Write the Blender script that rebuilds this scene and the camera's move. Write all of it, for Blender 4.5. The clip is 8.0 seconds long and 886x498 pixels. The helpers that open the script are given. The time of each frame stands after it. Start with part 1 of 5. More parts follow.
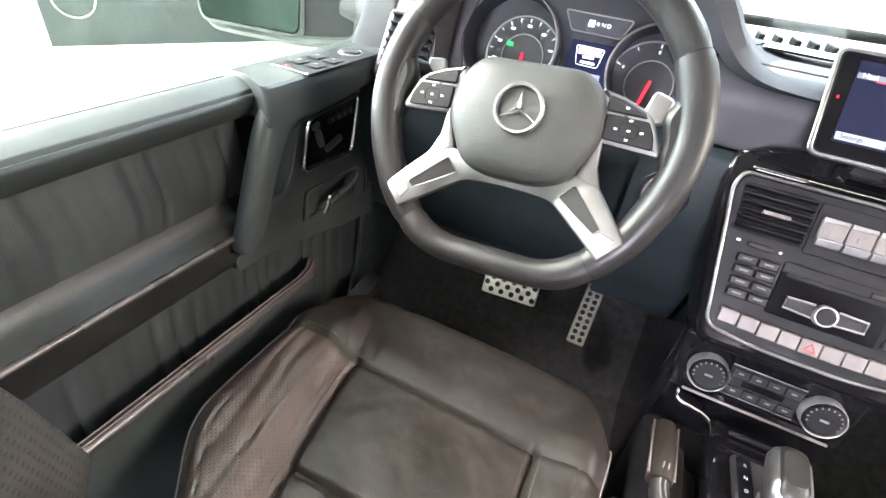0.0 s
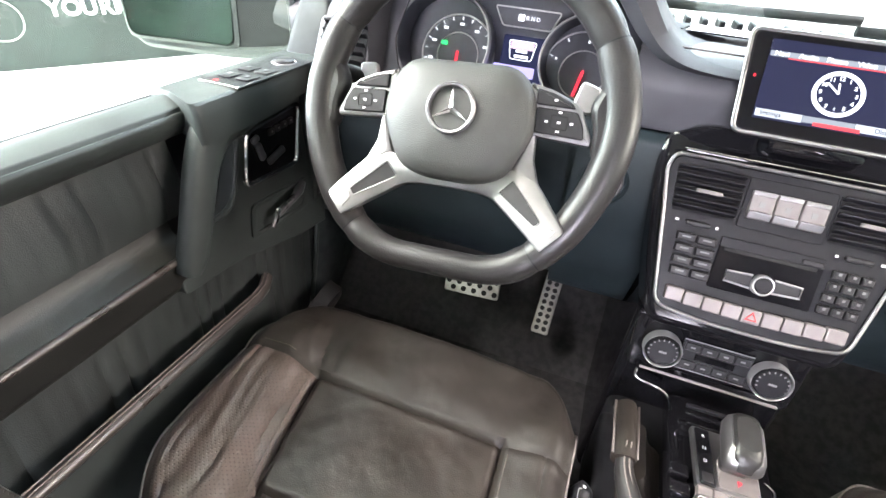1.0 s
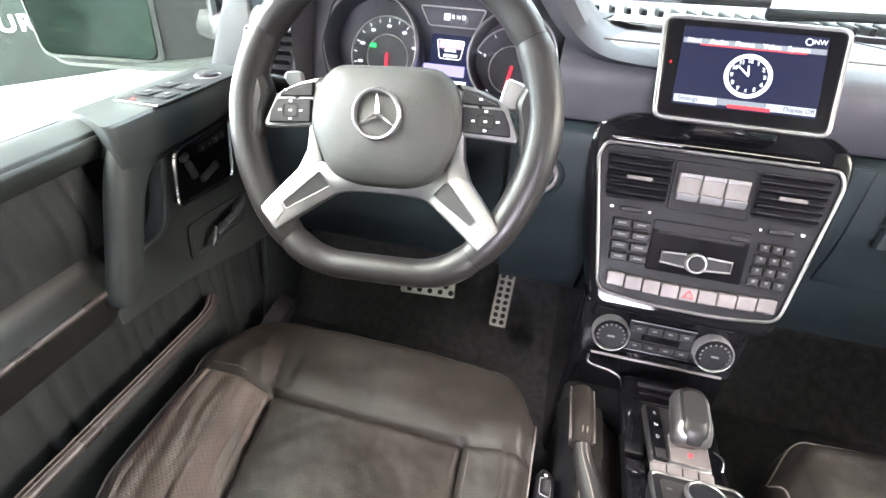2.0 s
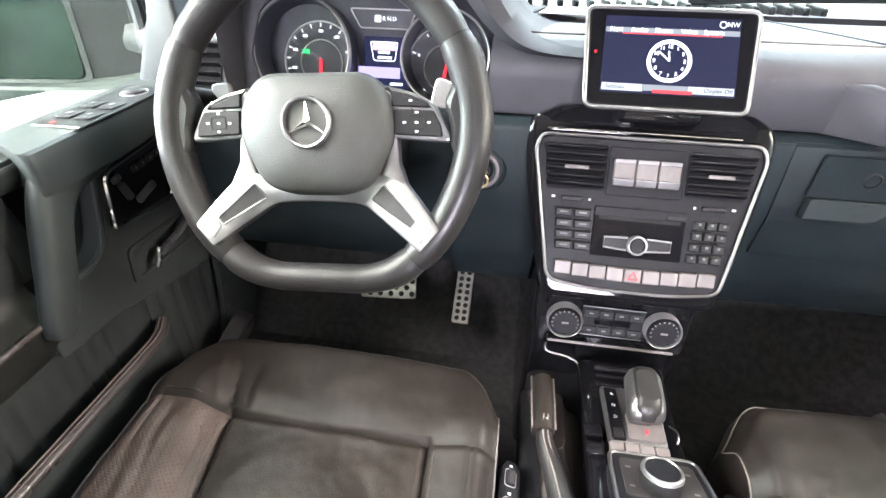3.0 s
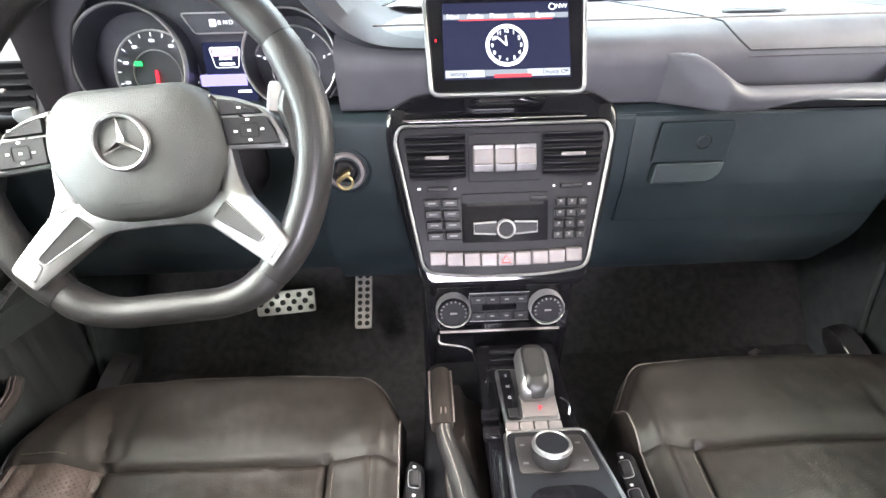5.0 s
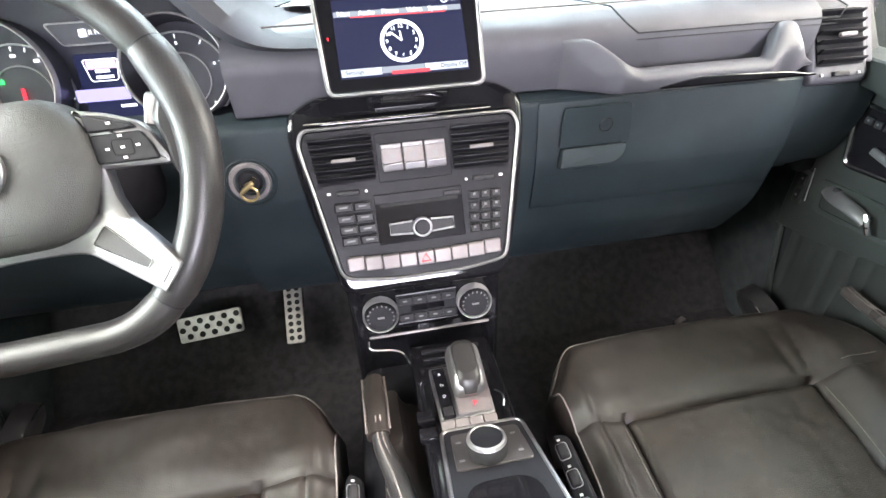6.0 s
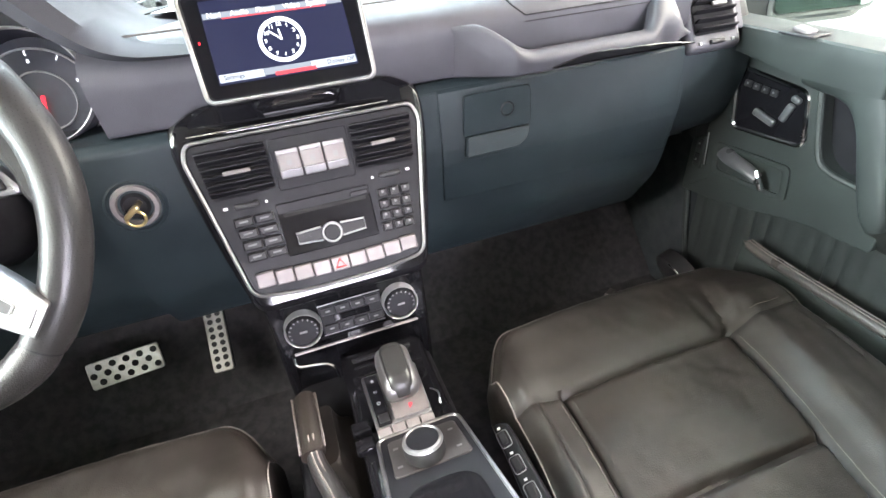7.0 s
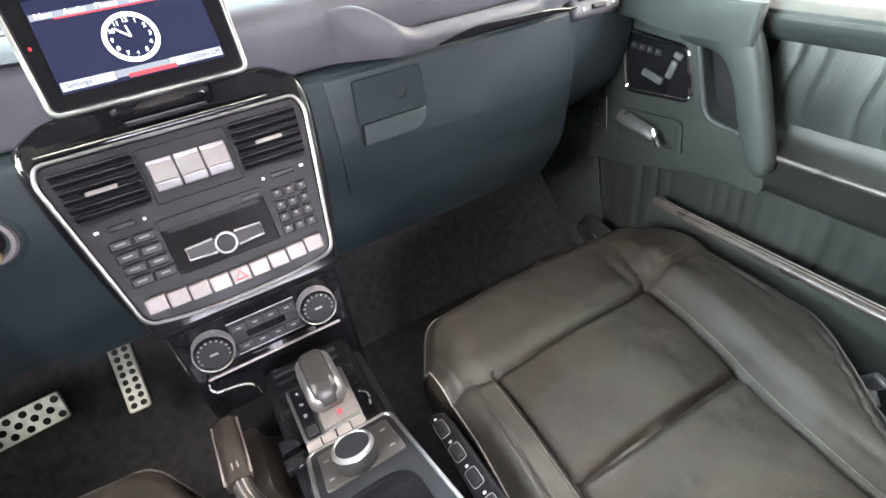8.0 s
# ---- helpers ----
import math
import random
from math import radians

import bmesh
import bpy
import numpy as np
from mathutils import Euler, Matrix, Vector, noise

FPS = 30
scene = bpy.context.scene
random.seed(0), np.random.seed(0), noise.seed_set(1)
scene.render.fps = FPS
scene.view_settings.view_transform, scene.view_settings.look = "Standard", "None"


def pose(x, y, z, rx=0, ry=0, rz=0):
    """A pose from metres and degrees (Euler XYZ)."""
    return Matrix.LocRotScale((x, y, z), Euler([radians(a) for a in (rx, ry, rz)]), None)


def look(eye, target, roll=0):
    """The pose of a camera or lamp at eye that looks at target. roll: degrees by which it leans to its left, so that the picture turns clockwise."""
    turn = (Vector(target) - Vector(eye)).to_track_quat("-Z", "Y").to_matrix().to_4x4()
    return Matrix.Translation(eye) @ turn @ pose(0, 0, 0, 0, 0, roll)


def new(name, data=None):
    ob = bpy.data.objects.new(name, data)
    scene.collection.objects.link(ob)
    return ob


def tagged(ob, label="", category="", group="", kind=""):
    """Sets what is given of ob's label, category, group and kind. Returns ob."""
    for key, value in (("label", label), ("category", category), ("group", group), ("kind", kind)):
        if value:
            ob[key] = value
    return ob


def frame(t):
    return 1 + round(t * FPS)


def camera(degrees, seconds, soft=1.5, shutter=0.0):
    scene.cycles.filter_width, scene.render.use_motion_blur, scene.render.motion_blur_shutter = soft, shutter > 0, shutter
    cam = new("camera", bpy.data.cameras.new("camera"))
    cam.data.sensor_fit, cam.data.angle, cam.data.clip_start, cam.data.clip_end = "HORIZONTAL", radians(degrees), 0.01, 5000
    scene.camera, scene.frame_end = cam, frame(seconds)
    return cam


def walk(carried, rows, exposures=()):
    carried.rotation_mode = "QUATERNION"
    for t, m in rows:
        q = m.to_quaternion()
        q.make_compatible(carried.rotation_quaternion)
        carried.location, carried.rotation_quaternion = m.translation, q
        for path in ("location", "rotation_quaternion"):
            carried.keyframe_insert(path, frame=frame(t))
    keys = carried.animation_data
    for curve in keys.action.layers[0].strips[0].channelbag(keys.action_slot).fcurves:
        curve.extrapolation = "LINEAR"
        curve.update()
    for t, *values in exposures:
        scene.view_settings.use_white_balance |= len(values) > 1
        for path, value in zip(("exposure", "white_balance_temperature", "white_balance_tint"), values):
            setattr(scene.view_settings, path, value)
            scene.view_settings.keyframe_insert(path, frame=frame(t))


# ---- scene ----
cam = camera(85.3, 8.0)
EXPOSURE = 2.97
PATH = [
    (0, (-0.243, 0.072, 0.988), (-0.861, 1.596, -0.15), 8.0),
    (0.5, (-0.231, 0.081, 0.993), (-0.778, 1.633, -0.145), 6.6),
    (1, (-0.219, 0.086, 0.994), (-0.728, 1.655, -0.138), 5.2),
    (1.5, (-0.207, 0.095, 0.998), (-0.66, 1.68, -0.133), 3.8),
    (2, (-0.195, 0.101, 1.001), (-0.564, 1.707, -0.133), 3.1),
    (3.5, (-0.15, 0.112, 1.005), (-0.35, 1.745, -0.133), -0.3),
    (4, (-0.133, 0.116, 1.004), (-0.268, 1.753, -0.137), -0.8),
    (4.5, (-0.114, 0.121, 1.002), (-0.165, 1.762, -0.141), -1.1),
    (6, (-0.058, 0.133, 0.992), (0.203, 1.746, -0.161), -2.5),
    (6.5, (-0.038, 0.134, 0.988), (0.342, 1.72, -0.171), -4.1),
    (7, (-0.02, 0.135, 0.978), (0.461, 1.688, -0.187), -5.0),
    (7.5, (0.001, 0.134, 0.969), (0.586, 1.644, -0.204), -6.6),
    (8, (0.02, 0.133, 0.957), (0.708, 1.571, -0.251), -7.9),
]
walk(cam, [(t, look(eye, target, roll)) for t, eye, target, roll in PATH], [(0.0, EXPOSURE), (5.0, EXPOSURE), (8.0, EXPOSURE + 0.12)])

# ---------------------------------------------------------------- light
world = bpy.data.worlds.new("showroom_air")
scene.world = world
world.use_nodes = True
world.node_tree.nodes["Background"].inputs[0].default_value = (0.95, 1.0, 1.0, 1)
world.node_tree.nodes["Background"].inputs[1].default_value = 0.3


def area(name, x, y, z, sx, sy, power, colour, target):
    data = bpy.data.lights.new(name, "AREA")
    data.shape, data.size, data.size_y, data.energy, data.color = "RECTANGLE", sx, sy, power, colour
    ob = new(name, data)
    ob.matrix_world = look((x, y, z), target)
    return ob


# Ceiling panels out of view; their places, power and tint are assumed.
area("ceiling_panel_front", 0.0, 3.6, 3.3, 4.5, 2.2, 135, (0.80, 0.93, 1.10), (0, 2.6, -0.5))
area("ceiling_panel_left", -3.0, -0.2, 3.3, 2.0, 4.0, 205, (1.0, 0.92, 0.92), (-2.0, 0.5, -0.5))
# Unseen pinkish fill, added and aimed at the console and the seats.
area("fill_panel_high_right", 3.4, 0.2, 3.2, 2.0, 3.2, 120, (1.0, 0.86, 0.84), (0.3, 0.4, 0.4))
# Unseen fill panels added to light the cabin; no windows stand there.
area("fill_panel_rear", 0.5, -6.5, 1.9, 6.0, 2.6, 560, (1.0, 0.965, 1.12), (0, 0.0, 0.9))
area("fill_panel_left", -6.5, 0.6, 1.9, 3.0, 2.4, 370, (0.88, 1.0, 1.06), (0.6, 0.5, 0.7))
area("fill_panel_right", 5.2, 0.7, 2.3, 2.6, 1.8, 45, (1.0, 0.80, 0.80), (-0.6, 0.4, 0.5))


# ---------------------------------------------------------------- materials
def mat(name, base, rough=0.5, metal=0.0, vary=0.15, scale=40.0, bump=0.0, bump_scale=400.0, rvary=0.08, spec=0.5, coat=0.0, wave=0.0):
    m = bpy.data.materials.new(name)
    m.use_nodes = True
    nt = m.node_tree
    b = nt.nodes["Principled BSDF"]
    b.inputs["Metallic"].default_value = metal
    b.inputs["Specular IOR Level"].default_value = spec
    b.inputs["Coat Weight"].default_value = coat
    b.inputs["Coat Roughness"].default_value = 0.03
    tc = nt.nodes.new("ShaderNodeTexCoord")
    n1 = nt.nodes.new("ShaderNodeTexNoise")
    n1.inputs["Scale"].default_value = scale
    n1.inputs["Detail"].default_value = 5
    nt.links.new(tc.outputs["Object"], n1.inputs["Vector"])
    r1 = nt.nodes.new("ShaderNodeMapRange")
    r1.inputs["From Min"].default_value, r1.inputs["From Max"].default_value = 0.3, 0.7
    r1.inputs["To Min"].default_value, r1.inputs["To Max"].default_value = 1 - vary, 1 + vary
    r1.interpolation_type = "SMOOTHSTEP"
    nt.links.new(n1.outputs["Fac"], r1.inputs["Value"])
    mix = nt.nodes.new("ShaderNodeVectorMath")
    mix.operation = "SCALE"
    mix.inputs[0].default_value = base
    nt.links.new(r1.outputs["Result"], mix.inputs["Scale"])
    nt.links.new(mix.outputs["Vector"], b.inputs["Base Color"])
    r2 = nt.nodes.new("ShaderNodeMapRange")
    r2.inputs["From Min"].default_value, r2.inputs["From Max"].default_value = 0.3, 0.7
    r2.inputs["To Min"].default_value, r2.inputs["To Max"].default_value = max(0.02, rough - rvary), min(1.0, rough + rvary)
    n2 = nt.nodes.new("ShaderNodeTexNoise")
    n2.inputs["Scale"].default_value = scale * 0.35
    n2.inputs["Detail"].default_value = 3
    nt.links.new(tc.outputs["Object"], n2.inputs["Vector"])
    r2.interpolation_type = "SMOOTHSTEP"
    nt.links.new(n2.outputs["Fac"], r2.inputs["Value"])
    nt.links.new(r2.outputs["Result"], b.inputs["Roughness"])
    if bump:
        v = nt.nodes.new("ShaderNodeTexVoronoi")
        v.inputs["Scale"].default_value = bump_scale
        nt.links.new(tc.outputs["Object"], v.inputs["Vector"])
        bp = nt.nodes.new("ShaderNodeBump")
        bp.inputs["Strength"].default_value, bp.inputs["Distance"].default_value = bump, 0.001
        nt.links.new(v.outputs["Distance"], bp.inputs["Height"])
        nt.links.new(bp.outputs["Normal"], b.inputs["Normal"])
    return m


def glow(name, colour, strength):
    m = bpy.data.materials.new(name)
    m.use_nodes = True
    b = m.node_tree.nodes["Principled BSDF"]
    b.inputs["Base Color"].default_value = (0.006, 0.006, 0.007, 1)
    b.inputs["Emission Color"].default_value = (*colour, 1)
    b.inputs["Emission Strength"].default_value = strength
    b.inputs["Roughness"].default_value = 0.3
    b.inputs["Specular IOR Level"].default_value = 0.05
    return m


def perforated(m, pitch=0.0062, upright=False, hole=0.2, relief=0.6):
    """Small punched holes: a dot lattice as relief and darker base."""
    nt = m.node_tree
    b = nt.nodes["Principled BSDF"]
    tc = nt.nodes.new("ShaderNodeTexCoord")
    v = nt.nodes.new("ShaderNodeTexVoronoi")
    v.inputs["Scale"].default_value = 1 / pitch
    v.voronoi_dimensions = "2D"
    v.inputs["Randomness"].default_value = 0.0
    mp = nt.nodes.new("ShaderNodeMapping")
    mp.vector_type = "TEXTURE"
    mp.inputs["Rotation"].default_value = (1.45, 0, 0) if upright else (0, 0, 0.785)
    nt.links.new(tc.outputs["Object"], mp.inputs["Vector"])
    nt.links.new(mp.outputs["Vector"], v.inputs["Vector"])
    r = nt.nodes.new("ShaderNodeMapRange")
    r.inputs["From Min"].default_value, r.inputs["From Max"].default_value = hole, hole * 1.5
    nt.links.new(v.outputs["Distance"], r.inputs["Value"])
    old = b.inputs["Base Color"].links[0].from_socket
    sc = nt.nodes.new("ShaderNodeVectorMath")
    sc.operation = "SCALE"
    nt.links.new(old, sc.inputs[0])
    mr = nt.nodes.new("ShaderNodeMapRange")
    mr.inputs["To Min"].default_value = 0.45
    nt.links.new(r.outputs["Result"], mr.inputs["Value"])
    nt.links.new(mr.outputs["Result"], sc.inputs["Scale"])
    nt.links.new(sc.outputs["Vector"], b.inputs["Base Color"])
    bp = nt.nodes.new("ShaderNodeBump")
    bp.inputs["Strength"].default_value, bp.inputs["Distance"].default_value = relief, 0.0008
    nt.links.new(r.outputs["Result"], bp.inputs["Height"])
    nt.links.new(bp.outputs["Normal"], b.inputs["Normal"])
    return m


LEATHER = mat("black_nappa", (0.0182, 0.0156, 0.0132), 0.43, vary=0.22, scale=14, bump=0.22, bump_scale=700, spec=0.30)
# Same leather as LEATHER; the paler base paints the highlight on the driver's bolster.
LEATHER_PERF_LIT = perforated(mat("perforated_nappa_lit", (0.054, 0.040, 0.033), 0.36, spec=0.55, vary=0.2, scale=14), 0.0046, False, 0.15)
INSERT = mat("insert_nappa", (0.0165, 0.0133, 0.0108), 0.46, vary=0.3, scale=11, bump=0.25, bump_scale=600, spec=0.30)
BACKREST_PERF = perforated(mat("perforated_backrest", (0.026, 0.024, 0.020), 0.42, vary=0.2, scale=14), 0.0060, True, 0.16)
RIM_LEATHER = mat("wheel_leather", (0.017, 0.0165, 0.016), 0.36, spec=0.35, vary=0.08, scale=60, bump=0.2, bump_scale=800)
RIM_PERF = perforated(mat("wheel_perforated", (0.017, 0.0165, 0.016), 0.36, spec=0.35), 0.0032, True, 0.12, 0.25)
DASH = mat("dash_soft_skin", (0.043, 0.0425, 0.049), 0.55, vary=0.12, scale=20, bump=0.16, bump_scale=900, spec=0.4)
# Darker, rougher copy of DASH that paints the instrument hood as less lit.
DASH_SHADED = mat("dash_skin_shaded", (0.030, 0.030, 0.034), 0.68, vary=0.12, scale=20, bump=0.16, bump_scale=900, spec=0.2)
# Paler and warmer than KEY: the warm reflection on the pad is painted in.
PAD_PLATE_LIT = mat("controller_plate_lit", (0.030, 0.027, 0.026), 0.38, vary=0.1, scale=50, bump=0.1, bump_scale=1200, spec=0.5)
DASH_LOW = mat("lower_dash_plastic", (0.0140, 0.0205, 0.0230), 0.5, vary=0.15, scale=18, bump=0.2, bump_scale=1400, spec=0.22)
DOOR_SKIN = mat("door_soft_skin", (0.0225, 0.0275, 0.0255), 0.50, spec=0.24, vary=0.12, scale=18, bump=0.12, bump_scale=1600)
ARM = mat("armrest_leather", (0.011, 0.012, 0.0105), 0.45, vary=0.2, scale=16, bump=0.2, bump_scale=900, spec=0.4)
RADIO = mat("radio_gloss_black", (0.005, 0.005, 0.006), 0.14, vary=0.1, scale=30, spec=0.12)
SWITCH = mat("switch_grey", (0.06, 0.062, 0.064), 0.35, vary=0.08, scale=60)
PLEAT = mat("door_pleated_leather", (0.0180, 0.0215, 0.0200), 0.36, vary=0.2, scale=16, bump=0.25, bump_scale=700)
CARPET = mat("black_carpet", (0.037, 0.0355, 0.036), 0.95, vary=0.25, scale=60, bump=0.3, bump_scale=500, spec=0.08)
PIANO = mat("piano_black", (0.006, 0.006, 0.007), 0.07, vary=0.1, scale=30, rvary=0.03, spec=0.34)
KICK = mat("kick_panel_felt", (0.030, 0.035, 0.037), 0.9, vary=0.2, scale=40, bump=0.2, bump_scale=700, spec=0.15)
# Glossy, with a paler pinkish base than ARM to paint the edge highlights.
BEAD = mat("polished_bead_leather", (0.030, 0.026, 0.023), 0.32, vary=0.15, scale=40, bump=0.1, bump_scale=900, spec=0.7)
PILLAR = mat("pillar_trim", (0.013, 0.0155, 0.015), 0.6, vary=0.12, scale=24, bump=0.15, bump_scale=1200, spec=0.2)
SPOKE_INLAY = mat("dark_spoke_inlay", (0.015, 0.015, 0.015), 0.5, vary=0.1, scale=60, spec=0.3)
BLACK = mat("satin_black_plastic", (0.0085, 0.0085, 0.010), 0.45, vary=0.15, scale=60, bump=0.15, bump_scale=1500, spec=0.20)
TRIM = mat("matt_black_trim", (0.009, 0.010, 0.010), 0.6, vary=0.15, scale=30, spec=0.12)
SCREEN_GLASS = mat("screen_cover", (0.004, 0.004, 0.005), 0.12, vary=0.05, spec=0.10, rvary=0.02)
RING = mat("satin_ring", (0.34, 0.34, 0.345), 0.35, 0.5, vary=0.05, scale=40)
VENT_BLACK = mat("matt_vent_plastic", (0.010, 0.010, 0.011), 0.75, vary=0.15, scale=50, spec=0.06)
KEY = mat("key_rubber", (0.012, 0.012, 0.013), 0.5, vary=0.12, scale=80, spec=0.3)
HUB = mat("airbag_skin", (0.034, 0.036, 0.032), 0.55, vary=0.1, scale=22, bump=0.3, bump_scale=1000)
SILVER = mat("satin_silver", (0.27, 0.267, 0.268), 0.42, 1.0, vary=0.06, scale=60)
CHROME = mat("chrome", (0.85, 0.85, 0.85), 0.08, 1.0, vary=0.03, scale=40, rvary=0.03)
ALU = mat("silver_button", (0.145, 0.131, 0.128), 0.48, 0.3, vary=0.08, scale=70)
STEEL = mat("pedal_steel", (0.36, 0.34, 0.315), 0.36, 1.0, vary=0.12, scale=70)
RUBBER = mat("black_rubber", (0.010, 0.010, 0.010), 0.7, vary=0.2, scale=90, spec=0.25)
SEAM = mat("dark_thread", (0.07, 0.06, 0.052), 0.7, vary=0.3, scale=500)
PIPING = mat("pale_edge_thread", (0.13, 0.117, 0.105), 0.6, vary=0.3, scale=500)
THREAD = mat("grey_thread", (0.115, 0.098, 0.088), 0.7, vary=0.2, scale=400)
WHITE_INK = mat("white_print", (0.75, 0.75, 0.75), 0.5, vary=0.05)
GREY_INK = mat("grey_print", (0.13, 0.13, 0.13), 0.5, vary=0.05)
RED_INK = mat("red_print", (0.6, 0.03, 0.03), 0.4, vary=0.05)
# Bluish lifted base paints a haze over the instrument faces.
DIAL = mat("dial_face_hazed", (0.032, 0.034, 0.046), 0.4, vary=0.1, scale=60)
BODY = mat("car_paint", (0.02, 0.021, 0.022), 0.15, vary=0.05, scale=10, coat=0.8)
CLOTH = mat("headliner_cloth", (0.58, 0.50, 0.45), 0.9, vary=0.1, scale=60)
FLOOR_WHITE = mat("white_showroom_floor", (0.80, 0.80, 0.765), 0.35, vary=0.04, scale=2)
WALL_DARK = mat("dark_green_wall", (0.03, 0.05, 0.042), 0.5, vary=0.2, scale=2)
WALL_WHITE = mat("white_wall_paint", (0.8, 0.81, 0.79), 0.7, vary=0.04, scale=3)
BOARD = mat("dark_green_board", (0.004, 0.010, 0.008), 0.6, vary=0.25, scale=3)
BRASS = mat("key_brass", (0.6, 0.48, 0.25), 0.3, 1.0, vary=0.1, scale=80)
MIRROR = mat("mirror_glass", (0.75, 0.82, 0.78), 0.02, 1.0, vary=0.01, rvary=0.0)
SCREEN_BLUE = glow("screen_blue", (0.018, 0.022, 0.068), 0.17)
SCREEN_WHITE = glow("screen_white", (0.85, 0.9, 1.0), 0.45)
SCREEN_GREY = glow("screen_grey", (0.45, 0.50, 0.58), 0.16)
SCREEN_ROSE = glow("screen_rose", (0.8, 0.55, 0.75), 0.22)
SCREEN_PALE = glow("screen_pale", (0.75, 0.80, 0.86), 0.40)
SCREEN_FOOT = glow("screen_foot", (0.70, 0.76, 0.86), 0.20)
SCREEN_RED = glow("screen_red", (0.85, 0.08, 0.10), 0.25)
SCREEN_VIOLET = glow("screen_violet", (0.42, 0.38, 0.85), 0.26)
NEEDLE = glow("red_needle", (1.0, 0.03, 0.05), 0.35)
GREEN_LAMP = glow("green_lamp", (0.05, 0.9, 0.2), 0.25)


def glass_mat(name, tint):
    m = bpy.data.materials.new(name)
    m.use_nodes = True
    nt = m.node_tree
    out = nt.nodes["Material Output"]
    tr = nt.nodes.new("ShaderNodeBsdfTransparent")
    tr.inputs[0].default_value = tint
    gl = nt.nodes.new("ShaderNodeBsdfGlossy")
    gl.inputs["Roughness"].default_value = 0.01
    mx = nt.nodes.new("ShaderNodeMixShader")
    mx.inputs[0].default_value = 0.04
    nt.links.new(tr.outputs[0], mx.inputs[1])
    nt.links.new(gl.outputs[0], mx.inputs[2])
    nt.links.new(mx.outputs[0], out.inputs[0])
    return m


GLASS = glass_mat("windscreen_glass", (0.93, 0.97, 0.94, 1))
SIDE_GLASS = glass_mat("tinted_side_glass", (0.84, 0.88, 0.83, 1))


# ---------------------------------------------------------------- mesh helpers
def F(origin, x, y):
    """A frame: origin, local x and (roughly) y; z = x cross y."""
    x = Vector(x).normalized()
    z = x.cross(Vector(y)).normalized()
    y = z.cross(x)
    m = Matrix((x, y, z)).transposed().to_4x4()
    m.translation = origin
    return m


I4 = Matrix.Identity(4)


def finish(bm, angle=38):
    bmesh.ops.recalc_face_normals(bm, faces=bm.faces)
    lim = radians(angle)
    for f in bm.faces:
        f.smooth = not (f.material_index == 1 or len(f.verts) > 4)
        f.material_index = 0
    for e in bm.edges:
        e.smooth = len(e.link_faces) == 2 and e.calc_face_angle(0) < lim
    return bm


def thing(name, label="", category="", group="", kind="", at=(0, 0, 0)):
    ob = new(name)
    ob.location = at
    ob.empty_display_size = 0.02
    return tagged(ob, label, category, group, kind)


def part(name, bm, material, parent=None, label=""):
    finish(bm)
    me = bpy.data.meshes.new(name)
    bm.to_mesh(me)
    bm.free()
    me.materials.append(material)
    ob = new(name, me)
    if parent is not None:
        ob.parent = parent
        base, p = Vector((0, 0, 0)), parent
        while p is not None:
            base += p.location
            p = p.parent
        for v in me.vertices:
            v.co -= base
    return tagged(ob, label) if label else ob


def join(*bms):
    out = bms[0]
    for b in bms[1:]:
        me = bpy.data.meshes.new("tmp")
        b.to_mesh(me)
        b.free()
        out.from_mesh(me)
        bpy.data.meshes.remove(me)
    return out


def box(m, sx, sy, sz, r=0.002, seg=2):
    bm = bmesh.new()
    bmesh.ops.create_cube(bm, size=1, matrix=Matrix.Diagonal((sx, sy, sz, 1)))
    if r:
        bmesh.ops.bevel(bm, geom=bm.edges[:], offset=min(r, 0.45 * min(sx, sy, sz)), segments=seg, profile=0.5, affect="EDGES")
        for f in bm.faces:
            f.normal_update()
            f.material_index = 1 if max(abs(c) for c in f.normal) > 0.9995 else 0
    bm.transform(m)
    return bm


def prism(m, pts, h, r=0.0015, seg=1, z0=0.0):
    bm = bmesh.new()
    f = bm.faces.new([bm.verts.new((x, y, z0)) for x, y in pts])
    ret = bmesh.ops.extrude_face_region(bm, geom=[f])
    bmesh.ops.translate(bm, vec=(0, 0, h), verts=[g for g in ret["geom"] if isinstance(g, bmesh.types.BMVert)])
    if r:
        top = [e for e in bm.edges if all(abs(v.co.z - z0 - h) < 1e-6 for v in e.verts)]
        bmesh.ops.bevel(bm, geom=top, offset=r, segments=seg, profile=0.5, affect="EDGES")
    bm.transform(m)
    return bm


def rounded(pts, r, n=5):
    """A polygon with its corners rounded; r: one radius, or one per corner."""
    out = []
    k = len(pts)
    for i in range(k):
        ri = r[i] if isinstance(r, (list, tuple)) else r
        a, b, c = Vector(pts[i - 1]), Vector(pts[i]), Vector(pts[(i + 1) % k])
        u, w = (a - b), (c - b)
        d = min(ri, 0.49 * u.length, 0.49 * w.length)
        p, q = b + u.normalized() * d, b + w.normalized() * d
        for j in range(n + 1):
            t = j / n
            out.append(tuple((1 - t) ** 2 * p + 2 * t * (1 - t) * b + t * t * q))
    return out


def rect(w, h, r=0.002, cx=0.0, cy=0.0, n=3):
    return rounded([(cx - w / 2, cy - h / 2), (cx + w / 2, cy - h / 2), (cx + w / 2, cy + h / 2), (cx - w / 2, cy + h / 2)], r, n)


